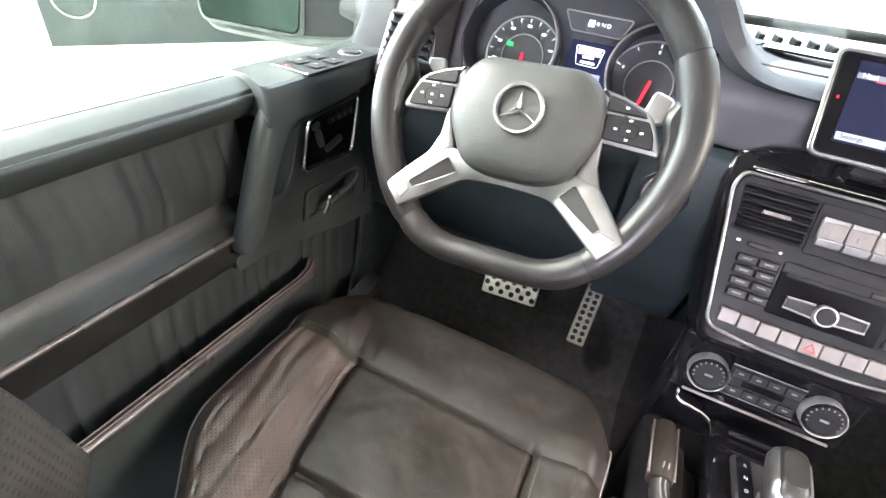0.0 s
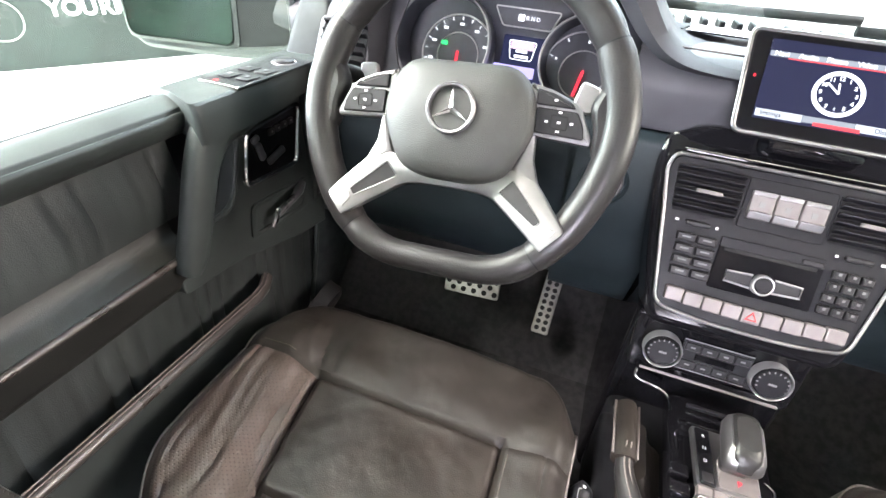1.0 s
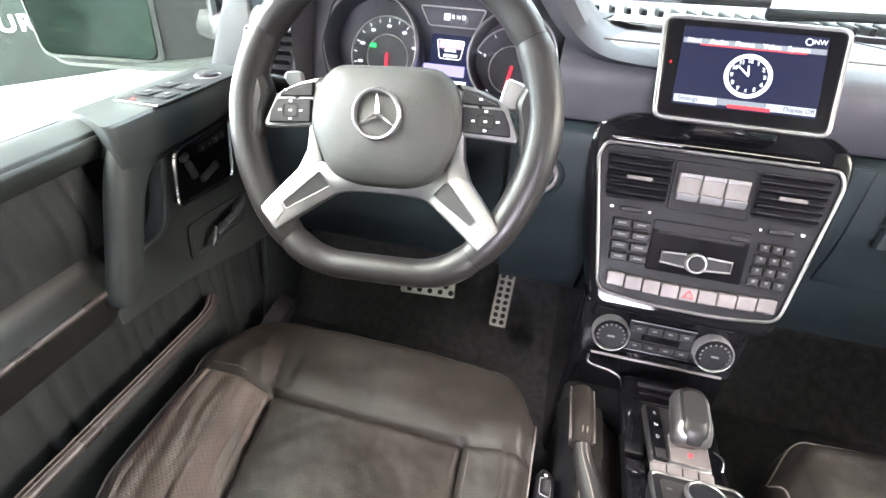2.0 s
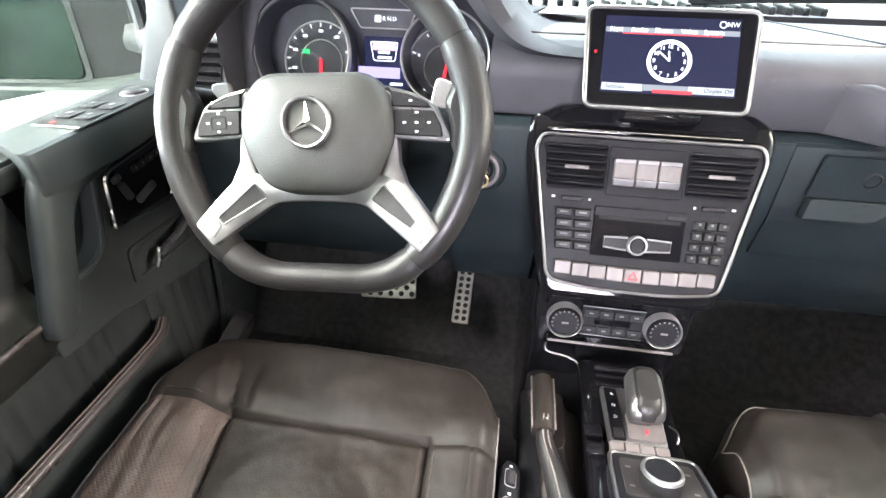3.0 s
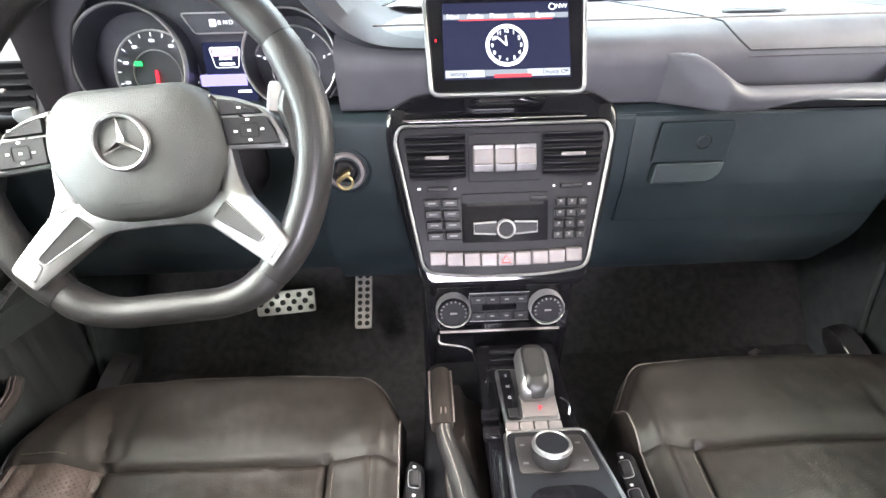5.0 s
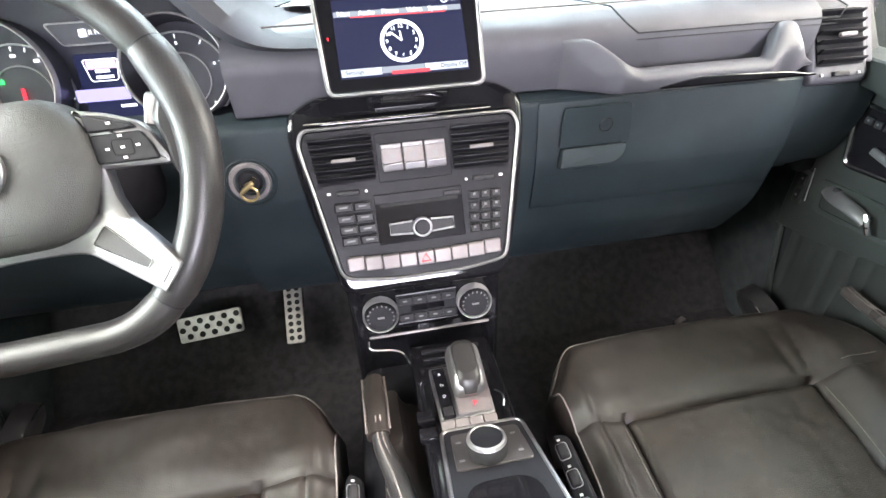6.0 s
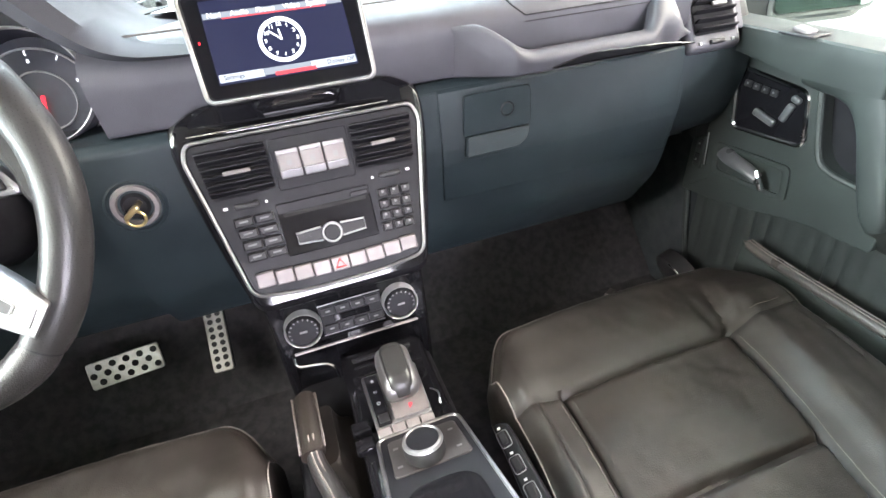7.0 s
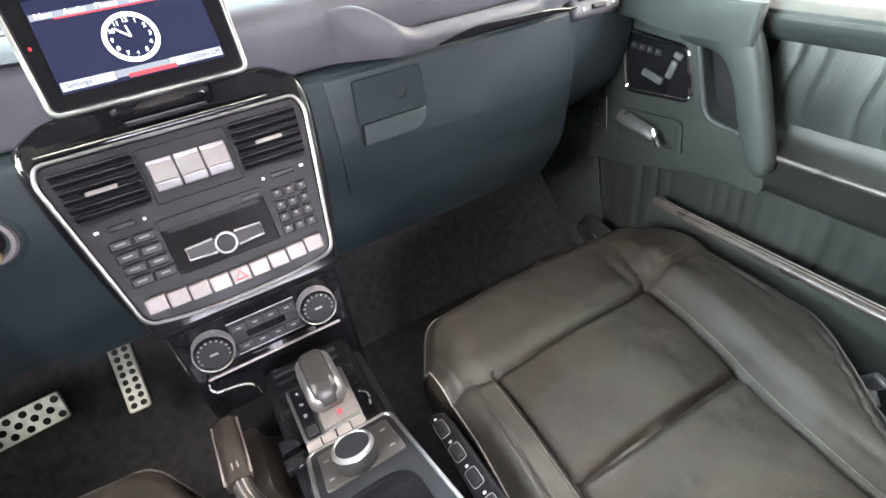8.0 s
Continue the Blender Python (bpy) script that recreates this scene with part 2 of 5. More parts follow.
def tube(pts, rad, n=10, closed=False, flat=1.0, up=None, m=I4):
    """A tube through points; rad: one radius or one per point; flat: squeeze across the second axis."""
    pts = [Vector(p) for p in pts]
    k = len(pts)
    bm = bmesh.new()
    rings = []
    ref = Vector(up) if up else None
    prev = None
    for i, p in enumerate(pts):
        if closed:
            d = pts[(i + 1) % k] - pts[i - 1]
        else:
            d = pts[min(i + 1, k - 1)] - pts[max(i - 1, 0)]
        d.normalize()
        if ref is not None:
            a = ref - d * ref.dot(d)
        elif prev is None:
            a = d.orthogonal()
        else:
            a = prev - d * prev.dot(d)
        a.normalize()
        prev = a
        b = d.cross(a)
        r = rad[i] if isinstance(rad, (list, tuple)) else rad
        rings.append([bm.verts.new(p + a * (r * math.cos(2 * math.pi * j / n)) + b * (r * flat * math.sin(2 * math.pi * j / n))) for j in range(n)])
    for i in range(k if closed else k - 1):
        A, B = rings[i], rings[(i + 1) % k]
        for j in range(n):
            bm.faces.new((A[j], A[(j + 1) % n], B[(j + 1) % n], B[j]))
    if not closed:
        bm.faces.new(rings[0][::-1])
        bm.faces.new(rings[-1])
    bm.transform(m)
    return bm


def spline(pts, n=8, closed=False):
    """Catmull-Rom through points."""
    P = [Vector(p) for p in pts]
    k = len(P)
    out = []
    for i in range(k if closed else k - 1):
        a = P[i - 1] if closed or i else P[0]
        b, c = P[i], P[(i + 1) % k]
        d = P[(i + 2) % k] if closed else P[min(i + 2, k - 1)]
        for j in range(n):
            t = j / n
            out.append(0.5 * (2 * b + (c - a) * t + (2 * a - 5 * b + 4 * c - d) * t * t + (3 * b - a - 3 * c + d) * t ** 3))
    if not closed:
        out.append(P[-1])
    return out


def lathe(m, prof, n=32):
    bm = bmesh.new()
    rings = []
    for r, z in prof:
        rings.append([bm.verts.new((r * math.cos(2 * math.pi * j / n), r * math.sin(2 * math.pi * j / n), z)) for j in range(n)] if r > 1e-6 else [bm.verts.new((0, 0, z))])
    for A, B in zip(rings, rings[1:]):
        for j in range(n):
            q = [A[j % len(A)], A[(j + 1) % len(A)], B[(j + 1) % len(B)], B[j % len(B)]]
            q = [v for i, v in enumerate(q) if v not in q[:i]]
            if len(q) > 2:
                bm.faces.new(q)
    bm.transform(m)
    return bm


def loft(rings, cap=True, closed=True):
    """Joins rings of equal point counts."""
    bm = bmesh.new()
    V = [[bm.verts.new(p) for p in ring] for ring in rings]
    n = len(V[0])
    for A, B in zip(V, V[1:]):
        for j in range(n if closed else n - 1):
            bm.faces.new((A[j], A[(j + 1) % n], B[(j + 1) % n], B[j]))
    if cap and closed:
        bm.faces.new(V[0][::-1])
        bm.faces.new(V[-1])
    return bm


def extrude_x(prof, x0, x1, r=0.0, steps=1):
    """A closed profile in (y, z), carried along x."""
    bm = loft([[(x0 + (x1 - x0) * i / steps, y, z) for y, z in prof] for i in range(steps + 1)])
    if r:
        bmesh.ops.bevel(bm, geom=bm.edges[:], offset=r, segments=2, profile=0.5, affect="EDGES")
    return bm


def extrude_y(prof, y0, y1, steps=1):
    return loft([[(x, y0 + (y1 - y0) * i / steps, z) for x, z in prof] for i in range(steps + 1)])


def text_bm(m, s, size, depth=0.0003, bold=0.0):
    cu = bpy.data.curves.new("t", "FONT")
    cu.body, cu.size, cu.extrude, cu.offset, cu.align_x, cu.align_y = s, size, depth, bold, "CENTER", "CENTER"
    ob = new("t", cu)
    me = bpy.data.meshes.new_from_object(ob.evaluated_get(bpy.context.evaluated_depsgraph_get()))
    bm = bmesh.new()
    bm.from_mesh(me)
    bpy.data.objects.remove(ob)
    bpy.data.curves.remove(cu)
    bpy.data.meshes.remove(me)
    bm.transform(m)
    return bm


def T(x, y, z=0.0):
    return Matrix.Translation((x, y, z))


def ss(a, b, x):
    t = max(0.0, min(1.0, (x - a) / (b - a)))
    return t * t * (3 - 2 * t)

# ---------------------------------------------------------------- showroom
GROUND = -0.55


def slab(name, x0, x1, y0, y1, z0, z1, material, label, category):
    ob = part(name, box(T((x0 + x1) / 2, (y0 + y1) / 2, (z0 + z1) / 2), x1 - x0, y1 - y0, z1 - z0, 0), material)
    return tagged(ob, label, category, kind="structure")


slab("ground", -9, 9, -8, 11, GROUND - 0.2, GROUND, FLOOR_WHITE, "glossy white showroom floor under the car", "floor")
slab("wall_north", -9, 9, 11, 11.2, GROUND, 3.6, WALL_WHITE, "white painted showroom wall ahead of the car", "wall")
slab("wall_south", -9, 9, -8.2, -8, GROUND, 3.6, WALL_DARK, "dark green showroom wall behind the car", "wall")
slab("wall_west", -9.2, -9, -8, 11, GROUND, 3.6, WALL_DARK, "dark green showroom side wall", "wall")
slab("wall_east", 9, 9.2, -8, 11, GROUND, 3.6, WALL_WHITE, "white painted showroom side wall", "wall")
slab("ceiling", -9.2, 9.2, -8.2, 11.2, 3.6, 3.8, WALL_WHITE, "white showroom ceiling", "ceiling")
# dark display board standing on the showroom floor beyond the driver's window
BD = Vector((1.503, 2.730, 0)).normalized()
BOARD_M = F((-5.891, 2.946, GROUND), BD, (0, 0, 1))
board = thing("display_board", "dark green display board with white lettering standing on the floor", "display board")
part("panel", box(BOARD_M @ T(4.5, 1.3, -0.04), 9.0, 2.6, 0.08, 0.004), BOARD, board)
for i, ch in enumerate("YOURM"):
    part("letter", text_bm(BOARD_M @ T(0.735 + 0.147 * i, 0.535, 0.003), ch, 0.2, 0.003, 0.006), WHITE_INK, board, "white letter")
part("emblem_ring", tube([BOARD_M @ Vector((0.29 + 0.18 * math.cos(a * math.pi / 24), 0.45 + 0.18 * math.sin(a * math.pi / 24), 0.01)) for a in range(48)], 0.009, 6, closed=True), SILVER, board, "silver ring emblem")

# ---------------------------------------------------------------- car shell
FLOOR_Z = 0.19


def structure(name, bm, material, label, category):
    return tagged(part(name, bm, material), label, category, kind="structure")


structure("floor", join(box(T(-0.42, 0.25, FLOOR_Z - 0.02), 0.64, 1.3, 0.04, 0.004), box(T(0.42, 0.25, FLOOR_Z - 0.02), 0.64, 1.3, 0.04, 0.004)), CARPET, "black carpeted car floor in both footwells", "car floor")
toe = [(0.80, FLOOR_Z - 0.04), (0.86, FLOOR_Z), (1.02, 0.36), (1.08, 0.62), (1.12, 0.62), (1.12, FLOOR_Z - 0.04)]
structure("firewall", join(extrude_x(toe, -0.74, -0.1), extrude_x(toe, 0.1, 0.74)), CARPET, "black carpeted toe board of the footwells", "firewall")
for s, nm in ((-1, "kick_panel"), (1, "kick_panel")):
    structure(nm, box(T(s * 0.755, 0.93, 0.45), 0.03, 0.34, 0.6, 0.006), KICK, "dark trimmed side wall of the footwell", "kick panel")
# Headliner is out of view; its light colour is chosen to bounce fill.
structure("roof", box(T(0, -0.35, 1.42), 1.56, 2.6, 0.05, 0.02), CLOTH, "unseen cloth headliner, made light beige to bounce light into the cabin", "roof")
for s in (-1, 1):
    structure("pillar_front", loft([[(s * x, y + dy, z) for x, y in rounded([(0.742, 0.872), (0.755, 0.866), (0.815, 0.975), (0.815, 1.04), (0.735, 1.04)], [0.008, 0.012, 0.01, 0.01, 0.01], 4)] for z, dy in ((0.74, 0.01), (0.88, 0.0), (1.05, -0.035), (1.42, -0.13))]), PILLAR, "dark grey windscreen pillar", "pillar")
    structure("pillar_seal", tube([(s * 0.741, 0.880, 0.80), (s * 0.741, 0.870, 0.90), (s * 0.741, 0.838, 1.05), (s * 0.741, 0.74, 1.40)], 0.007, 8), RUBBER, "black rubber seal along the windscreen pillar", "seal")
    structure("pillar_middle", box(T(s * 0.76, -0.50, 0.95), 0.06, 0.12, 0.95, 0.02), BLACK, "black door pillar", "pillar")
    structure("pillar_rear", box(T(s * 0.76, -1.55, 0.95), 0.06, 0.15, 0.95, 0.02), BLACK, "black rear pillar", "pillar")
    structure("rear_side_panel", box(T(s * 0.76, -1.05, 0.48), 0.06, 1.05, 0.64, 0.02), DOOR_SKIN, "dark rear door trim", "side panel")
structure("rear_panel", box(T(0, -1.64, 0.5), 1.5, 0.05, 0.7, 0.01), BLACK, "dark tailgate trim behind the cabin", "tailgate")
# Unseen panel added to keep the rear lamp's reflection off the centre stack.
structure("rear_glare_block", box(T(0, -1.64, 1.32), 1.56, 0.06, 0.20, 0.02), CLOTH, "unseen panel above the tailgate opening, added to block glare on the stack", "roof trim")
structure("rear_floor", box(T(0, -1.0, FLOOR_Z - 0.03), 1.5, 1.25, 0.05, 0.005), CARPET, "black carpet of the rear floor", "car floor")
structure("bonnet", box(T(0, 1.75, 0.82), 1.5, 1.1, 0.06, 0.02), BODY, "black painted bonnet ahead of the windscreen", "bonnet")

# windscreen, cowl and wipers
screen_glass = structure("windscreen", prism(F((0, 1.045, 0.885), (1, 0, 0), (0, -0.16, 0.53)), rect(1.44, 0.56, 0.03, 0, 0.28), 0.005, 0), GLASS, "clear flat windscreen glass", "windscreen")
screen_glass.visible_shadow = False
structure("cowl", extrude_x([(1.06, 0.80), (1.06, 0.875), (1.20, 0.862), (1.20, 0.80)], -0.72, 0.72), BLACK, "black plastic cowl below the windscreen", "cowl")
for wx, dx in ((-0.42, 0.52), (0.12, 0.52)):
    wiper = thing("wiper", "black windscreen wiper resting on the cowl", "wiper", group="windscreen wipers")
    part("arm", tube([(wx, 1.13, 0.883), (wx + 0.1, 1.09, 0.897), (wx + dx * 0.55, 1.075, 0.905)], 0.007, 6), BLACK, wiper)
    part("blade", tube([(wx - 0.02, 1.07, 0.897), (wx + dx, 1.068, 0.911)], 0.008, 6), RUBBER, wiper)
cowl_grille = thing("cowl_grille", "black slatted air intake on the cowl", "grille")
for i in range(26):
    part("slat", box(T(-0.36 + i * 0.028, 1.15, 0.874), 0.010, 0.07, 0.016, 0.002, 1), BLACK, cowl_grille)

# ---------------------------------------------------------------- doors
def door(s):
    """A front door; s: -1 the driver's, 1 the passenger's."""
    driver = s < 0
    d = thing("front_door", "closed front door with dark pleated leather panel and moulded grip" if driver else "closed passenger door with pleated leather, chrome-ringed seat switch and grip", "car door", group="front doors")
    X = lambda pts: [(s * x, z) for x, z in pts]
    y0, y1 = -0.44, 0.80
    # shell with a sill and roll
    part("shell", extrude_y(X([(0.80, 0.20), (0.80, 0.755), (0.775, 0.760), (0.745, 0.76), (0.745, 0.25), (0.76, 0.20)]), y0, y1), BODY, d)
    roll = rounded([(0.745, 0.740), (0.722, 0.744), (0.712, 0.751), (0.700, 0.767), (0.6975, 0.776), (0.7010, 0.7795), (0.7035, 0.7785), (0.7055, 0.7835), (0.745, 0.793), (0.776, 0.772)], [0.002, 0.003, 0.006, 0.006, 0.003, 0.001, 0.001, 0.002, 0.02, 0.002], 4)
    part("belt_pad", extrude_y(X(roll), y0, 0.535, 1), DOOR_SKIN, d, "padded grey belt rail below the window")
    # pleated insert
    rows = []
    for i in range(201):
        y = y0 + (0.50 - y0) * i / 200
        ph = (y * 36.0 + 0.5 * math.sin(y * 9)) % 1.0
        dz = (-0.0042 * math.exp(-((ph - 0.5) / 0.11) ** 2) + 0.0006 * math.sin(2 * math.pi * ph)) * (0.55 + 0.45 * math.sin(y * 57))
        rows.append([(s * (0.7245 - dz * math.sin(math.pi * (k + 0.6) / 6) - 0.004 * math.sin(math.pi * k / 5)), y + 0.004 * math.sin(k), 0.640 + 0.110 * k / 5) for k in range(6)] + [(s * 0.745, y, 0.75), (s * 0.745, y, 0.640)])
    part("insert", loft(rows), PLEAT, d, "pleated dark leather insert")
    arm = rounded([(0.745, 0.652), (0.7285, 0.651), (0.7215, 0.622), (0.696, 0.610), (0.689, 0.606), (0.695, 0.592), (0.712, 0.540), (0.745, 0.52)], [0.001, 0.004, 0.030, 0.004, 0.004, 0.008, 0.02, 0.001], 5)
    part("armrest", extrude_y(X(arm), y0, 0.47), ARM, d, "slim dark armrest ledge")
    # Bead added in the shape of the bright highlight on the armrest's edge.
    part("armrest_bead", tube([(s * 0.6905, y0 + (0.462 - y0) * i / 12, 0.6055) for i in range(13)], 0.0046, 10), BEAD, d, "rounded bead that carries the highlight along the armrest edge")
    rows = []
    for i in range(201):
        y = y0 + (0.775 - y0) * i / 200
        ph = (y * 34.0 + 0.6 * math.sin(y * 13)) % 1.0
        dz = 0.0075 * math.exp(-((ph - 0.5) / 0.13) ** 2) * (0.6 + 0.4 * math.sin(y * 41))
        rows.append([(s * (0.7345 + dz * math.sin(math.pi * k / 5)), y + 0.012 * (k / 5) ** 2, 0.25 + 0.31 * k / 5) for k in range(6)] + [(s * 0.745, y, 0.56), (s * 0.745, y, 0.25)])
    part("lower_panel", loft(rows), PLEAT, d, "pleated dark lower door leather")
    # pocket with a stitched trim rail
    hook = 0.7 if driver else 0.2
    rows = []
    for i in range(41):
        y = y0 + (0.63 - y0) * i / 40
        w = 0.046 * (1 - hook * ss(0.57, 0.655, y)) + 0.004
        rows.append([(s * 0.738, y, 0.25), (s * (0.738 - w), y, 0.25), (s * (0.742 - w), y, 0.446), (s * (0.738 - w + 0.008), y, 0.448), (s * (0.738 - w + 0.006), y, 0.262), (s * 0.738, y, 0.262)])
    part("pocket", loft(rows), DOOR_SKIN, d, "dark map pocket along the door bottom")
    edge = lambda off, z: [(s * (0.742 - (0.046 * (1 - hook * ss(0.57, 0.655, y)) + 0.004) + off), y, z) for y in [y0 + (0.618 - y0) * i / 40 for i in range(41)]]
    part("pocket_rail", tube(edge(0.002, 0.447), 0.0088, 12, flat=1.15, up=(0, 0, 1)), BEAD, d, "padded leather rail with grey stitching, thickened to stand for the bright glossy edge")
    part("stitching", join(tube(edge(-0.002, 0.4568), 0.0010, 5), tube(edge(0.005, 0.4568), 0.0010, 5)), THREAD, d, "grey stitched seam")
    # front module: recessed switch field, finger recess and the flat grip that grows out of the shelf
    DM = F((s * 0.742, 0, 0), (0, -s, 0), (0, 0, 1))
    D = lambda pts: [(-s * y, z) for y, z in pts][::s]
    plate = rounded([(0.452, 0.532), (0.55, 0.526), (0.72, 0.482), (0.80, 0.472), (0.80, 0.785), (0.614, 0.785), (0.592, 0.697), (0.572, 0.641), (0.550, 0.619), (0.497, 0.614), (0.452, 0.600)], [0.01, 0.03, 0.02, 0.004, 0.004, 0.004, 0.03, 0.018, 0.014, 0.01, 0.01], 4)
    part("module", prism(DM, D(plate), 0.036, 0.003, 2), DOOR_SKIN, d, "moulded dark door module")
    if not driver:
        hinge = part("hinge_plate", prism(DM, D([(0.757, 0.541), (0.777, 0.537), (0.783, 0.600), (0.764, 0.604)]), 0.003, 0.001, 1, 0.0352), PILLAR, d, "narrow dark plate with two screws")
        part("plate_edge", tube([(s * 0.7035, 0.758, 0.542), (s * 0.7035, 0.765, 0.603)], 0.0012, 6), RING, hinge)
        for y, z in ((0.770, 0.556), (0.774, 0.584)):
            part("screw", lathe(F((s * 0.7038, y, z), (0, -s, 0), (0, 0, 1)), [(0.0, 0.0014), (0.0022, 0.0012), (0.0032, 0.0)], 12), STEEL, hinge)
    part("finger_recess", prism(DM, D(rounded([(0.46, 0.59), (0.63, 0.59), (0.63, 0.785), (0.46, 0.785)], 0.01, 3)), 0.010, 0.002), BLACK, d, "dark finger recess behind the grip")
    lip = spline([(s * 0.705, 0.612, 0.780), (s * 0.705, 0.602, 0.735), (s * 0.705, 0.590, 0.697), (s * 0.705, 0.575, 0.650), (s * 0.705, 0.562, 0.627), (s * 0.705, 0.540, 0.618), (s * 0.705, 0.497, 0.613), (s * 0.704, 0.478, 0.602)], 5)
    part("recess_lip", tube(lip, 0.0048, 8), DOOR_SKIN, d, "rounded lip of the finger recess")
    strap = [(0.616, 0.762, 0.060, 0.692), (0.585, 0.762, 0.062, 0.685), (0.552, 0.760, 0.062, 0.682), (0.524, 0.747, 0.056, 0.680), (0.503, 0.719, 0.047, 0.679), (0.488, 0.688, 0.044, 0.678), (0.475, 0.655, 0.043, 0.678), (0.462, 0.622, 0.041, 0.679), (0.453, 0.598, 0.036, 0.681), (0.447, 0.583, 0.022, 0.684)]
    sp_ = spline([(y, z, 0) for y, z, w, x in strap], 4)
    sw_ = spline([(w, x, 0) for y, z, w, x in strap], 4)
    rings = []
    for i, p in enumerate(sp_):
        q = sp_[min(i + 1, len(sp_) - 1)] - sp_[max(i - 1, 0)]
        n_ = Vector((-q.y, q.x)).normalized()
        w, xc = sw_[i].x / 2, sw_[i].y
        ring = []
        for k in range(20):
            a = 2 * math.pi * k / 20
            c_, s_ = math.cos(a), math.sin(a)
            e1, e2 = math.copysign(abs(c_) ** 0.75, c_) * w, math.copysign(abs(s_) ** 0.75, s_) * 0.0155
            ring.append((s * (xc + e2), p.x + n_.x * e1, p.y + n_.y * e1))
        rings.append(ring)
    part("grip", loft(rings), DOOR_SKIN, d, "curved padded pull grip growing out of the shelf")
    shelf = rounded([(0.776, 0.535), (0.776, 0.80), (0.665, 0.80), (0.664, 0.60), (0.662, 0.494), (0.705, 0.514)], [0.004, 0.004, 0.01, 0.03, 0.014, 0.03], 5)
    deep = lambda y, z: z + (0.022 * ss(0.60, 0.75, y) if z < 0.76 else 0)
    part("shelf", loft([[(s * (0.715 + (x - 0.715) * k), y, deep(y, z) - 0.24 * max(0, x - 0.745)) for x, y in shelf] for k, z in ((0.995, 0.747), (1.0, 0.752), (1.0, 0.779), (0.985, 0.788), (0.94, 0.7945), (0.86, 0.797))]), DOOR_SKIN, d, "flat grey shelf of the door module")
    if driver:
        sm = F((-0.684, 0.655, 0.797), (0, 1, 0), (-1, 0, 0.0))
        sw = part("switch_panel", prism(sm, rect(0.165, 0.062, 0.004, 0, 0.012), 0.0018, 0.0006), BLACK, d, "black window and mirror switch panel")
        part("chrome_edge", box(sm @ T(-0.083, 0.012, 0.0015), 0.004, 0.062, 0.003, 0.001), CHROME, sw)
        for i in range(4):
            part("window_switch", box(sm @ T(-0.045 + 0.038 * (i % 2), -0.002 + 0.028 * (i // 2), 0.0022) @ pose(0, 0, 0, 0, 4, 0), 0.026, 0.020, 0.003, 0.0012), KEY, sw)
        part("mirror_joystick", lathe(sm @ T(0.052, 0.012, 0.0012), [(0.0, 0.006), (0.012, 0.006), (0.015, 0.004), (0.016, 0.0)], 24), KEY, sw)
        part("joystick_ring", lathe(sm @ T(0.052, 0.012, 0.0012), [(0.0165, 0), (0.0175, 0.002), (0.0185, 0)], 24), RING, sw)
        part("red_mark", box(sm @ T(-0.072, 0.026, 0.0020), 0.005, 0.005, 0.0008, 0), RED_INK, sw)
        for i in range(4):
            part("switch_mark", box(sm @ T(-0.045 + 0.038 * (i % 2), -0.002 + 0.028 * (i // 2), 0.0052) @ pose(0, 0, 0, 0, 5, 0), 0.007, 0.005, 0.0004, 0), GREY_INK, sw)
    else:
        sm = F((0.680, 0.635, 0.797), (0, -1, 0), (1, 0, 0.0))
        sw = part("switch_panel", prism(sm, rect(0.05, 0.04, 0.004), 0.003, 0.001), BLACK, d, "single passenger window switch")
        part("window_switch", box(sm @ T(0.0, 0.0, 0.005) @ pose(0, 0, 0, 0, 8, 0), 0.026, 0.018, 0.007, 0.003), ALU, sw)
    # seat switch bezel and release handle
    bz = rounded([(0.594, 0.640), (0.722, 0.630), (0.742, 0.728), (0.614, 0.718)], 0.014, 5)
    part("seat_switch_plate", loft([[(s * 0.708, y, z) for y, z in bz], [(s * 0.7035, y, z) for y, z in bz]]), PIANO, d, "gloss black seat adjustment panel")
    part("seat_switch_ring", tube([(s * 0.704, y, z) for y, z in bz], 0.0042, 8, closed=True), CHROME, d, "chrome ring")
    part("seat_switch_cushion", box(T(s * 0.700, 0.668, 0.664) @ pose(0, 0, 0, 14, 0, 0), 0.008, 0.042, 0.012, 0.005, 3), SWITCH, d)
    part("seat_switch_back", box(T(s * 0.700, 0.634, 0.682) @ pose(0, 0, 0, 18, 0, 0), 0.008, 0.012, 0.030, 0.005, 3), SWITCH, d)
    part("seat_switch_head", box(T(s * 0.700, 0.626, 0.704) @ pose(0, 0, 0, 18, 0, 0), 0.008, 0.016, 0.010, 0.004, 3), SWITCH, d)
    for i in range(4):
        mb = part("memory_button", box(T(s * 0.7015, 0.713 - 0.016 * i, 0.706 - 0.001 * i), 0.005, 0.013, 0.011, 0.002), KEY, d)
        part("button_mark", box(T(s * 0.6988, 0.713 - 0.016 * i, 0.707 - 0.001 * i), 0.0006, 0.003, 0.003, 0), GREY_INK, mb)
    hc = rounded([(0.590, 0.546), (0.742, 0.534), (0.748, 0.594), (0.600, 0.604)], 0.012, 5)
    cup_in = [(0.669 + (y - 0.669) * 0.84, 0.570 + (z - 0.570) * 0.72) for y, z in hc]
    part("handle_cup", loft([[(s * 0.709, y, z) for y, z in hc], [(s * 0.7025, y, z) for y, z in hc], [(s * 0.7015, 0.669 + (y - 0.669) * 0.95, 0.570 + (z - 0.570) * 0.92) for y, z in hc], [(s * 0.7035, y, z) for y, z in cup_in], [(s * 0.712, y, z) for y, z in cup_in]], cap=False), DOOR_SKIN, d, "grey frame of the door release")
    part("cup_well", loft([[(s * 0.7085, y, z) for y, z in cup_in], [(s * 0.7065, y, z) for y, z in cup_in]]), BLACK, d)
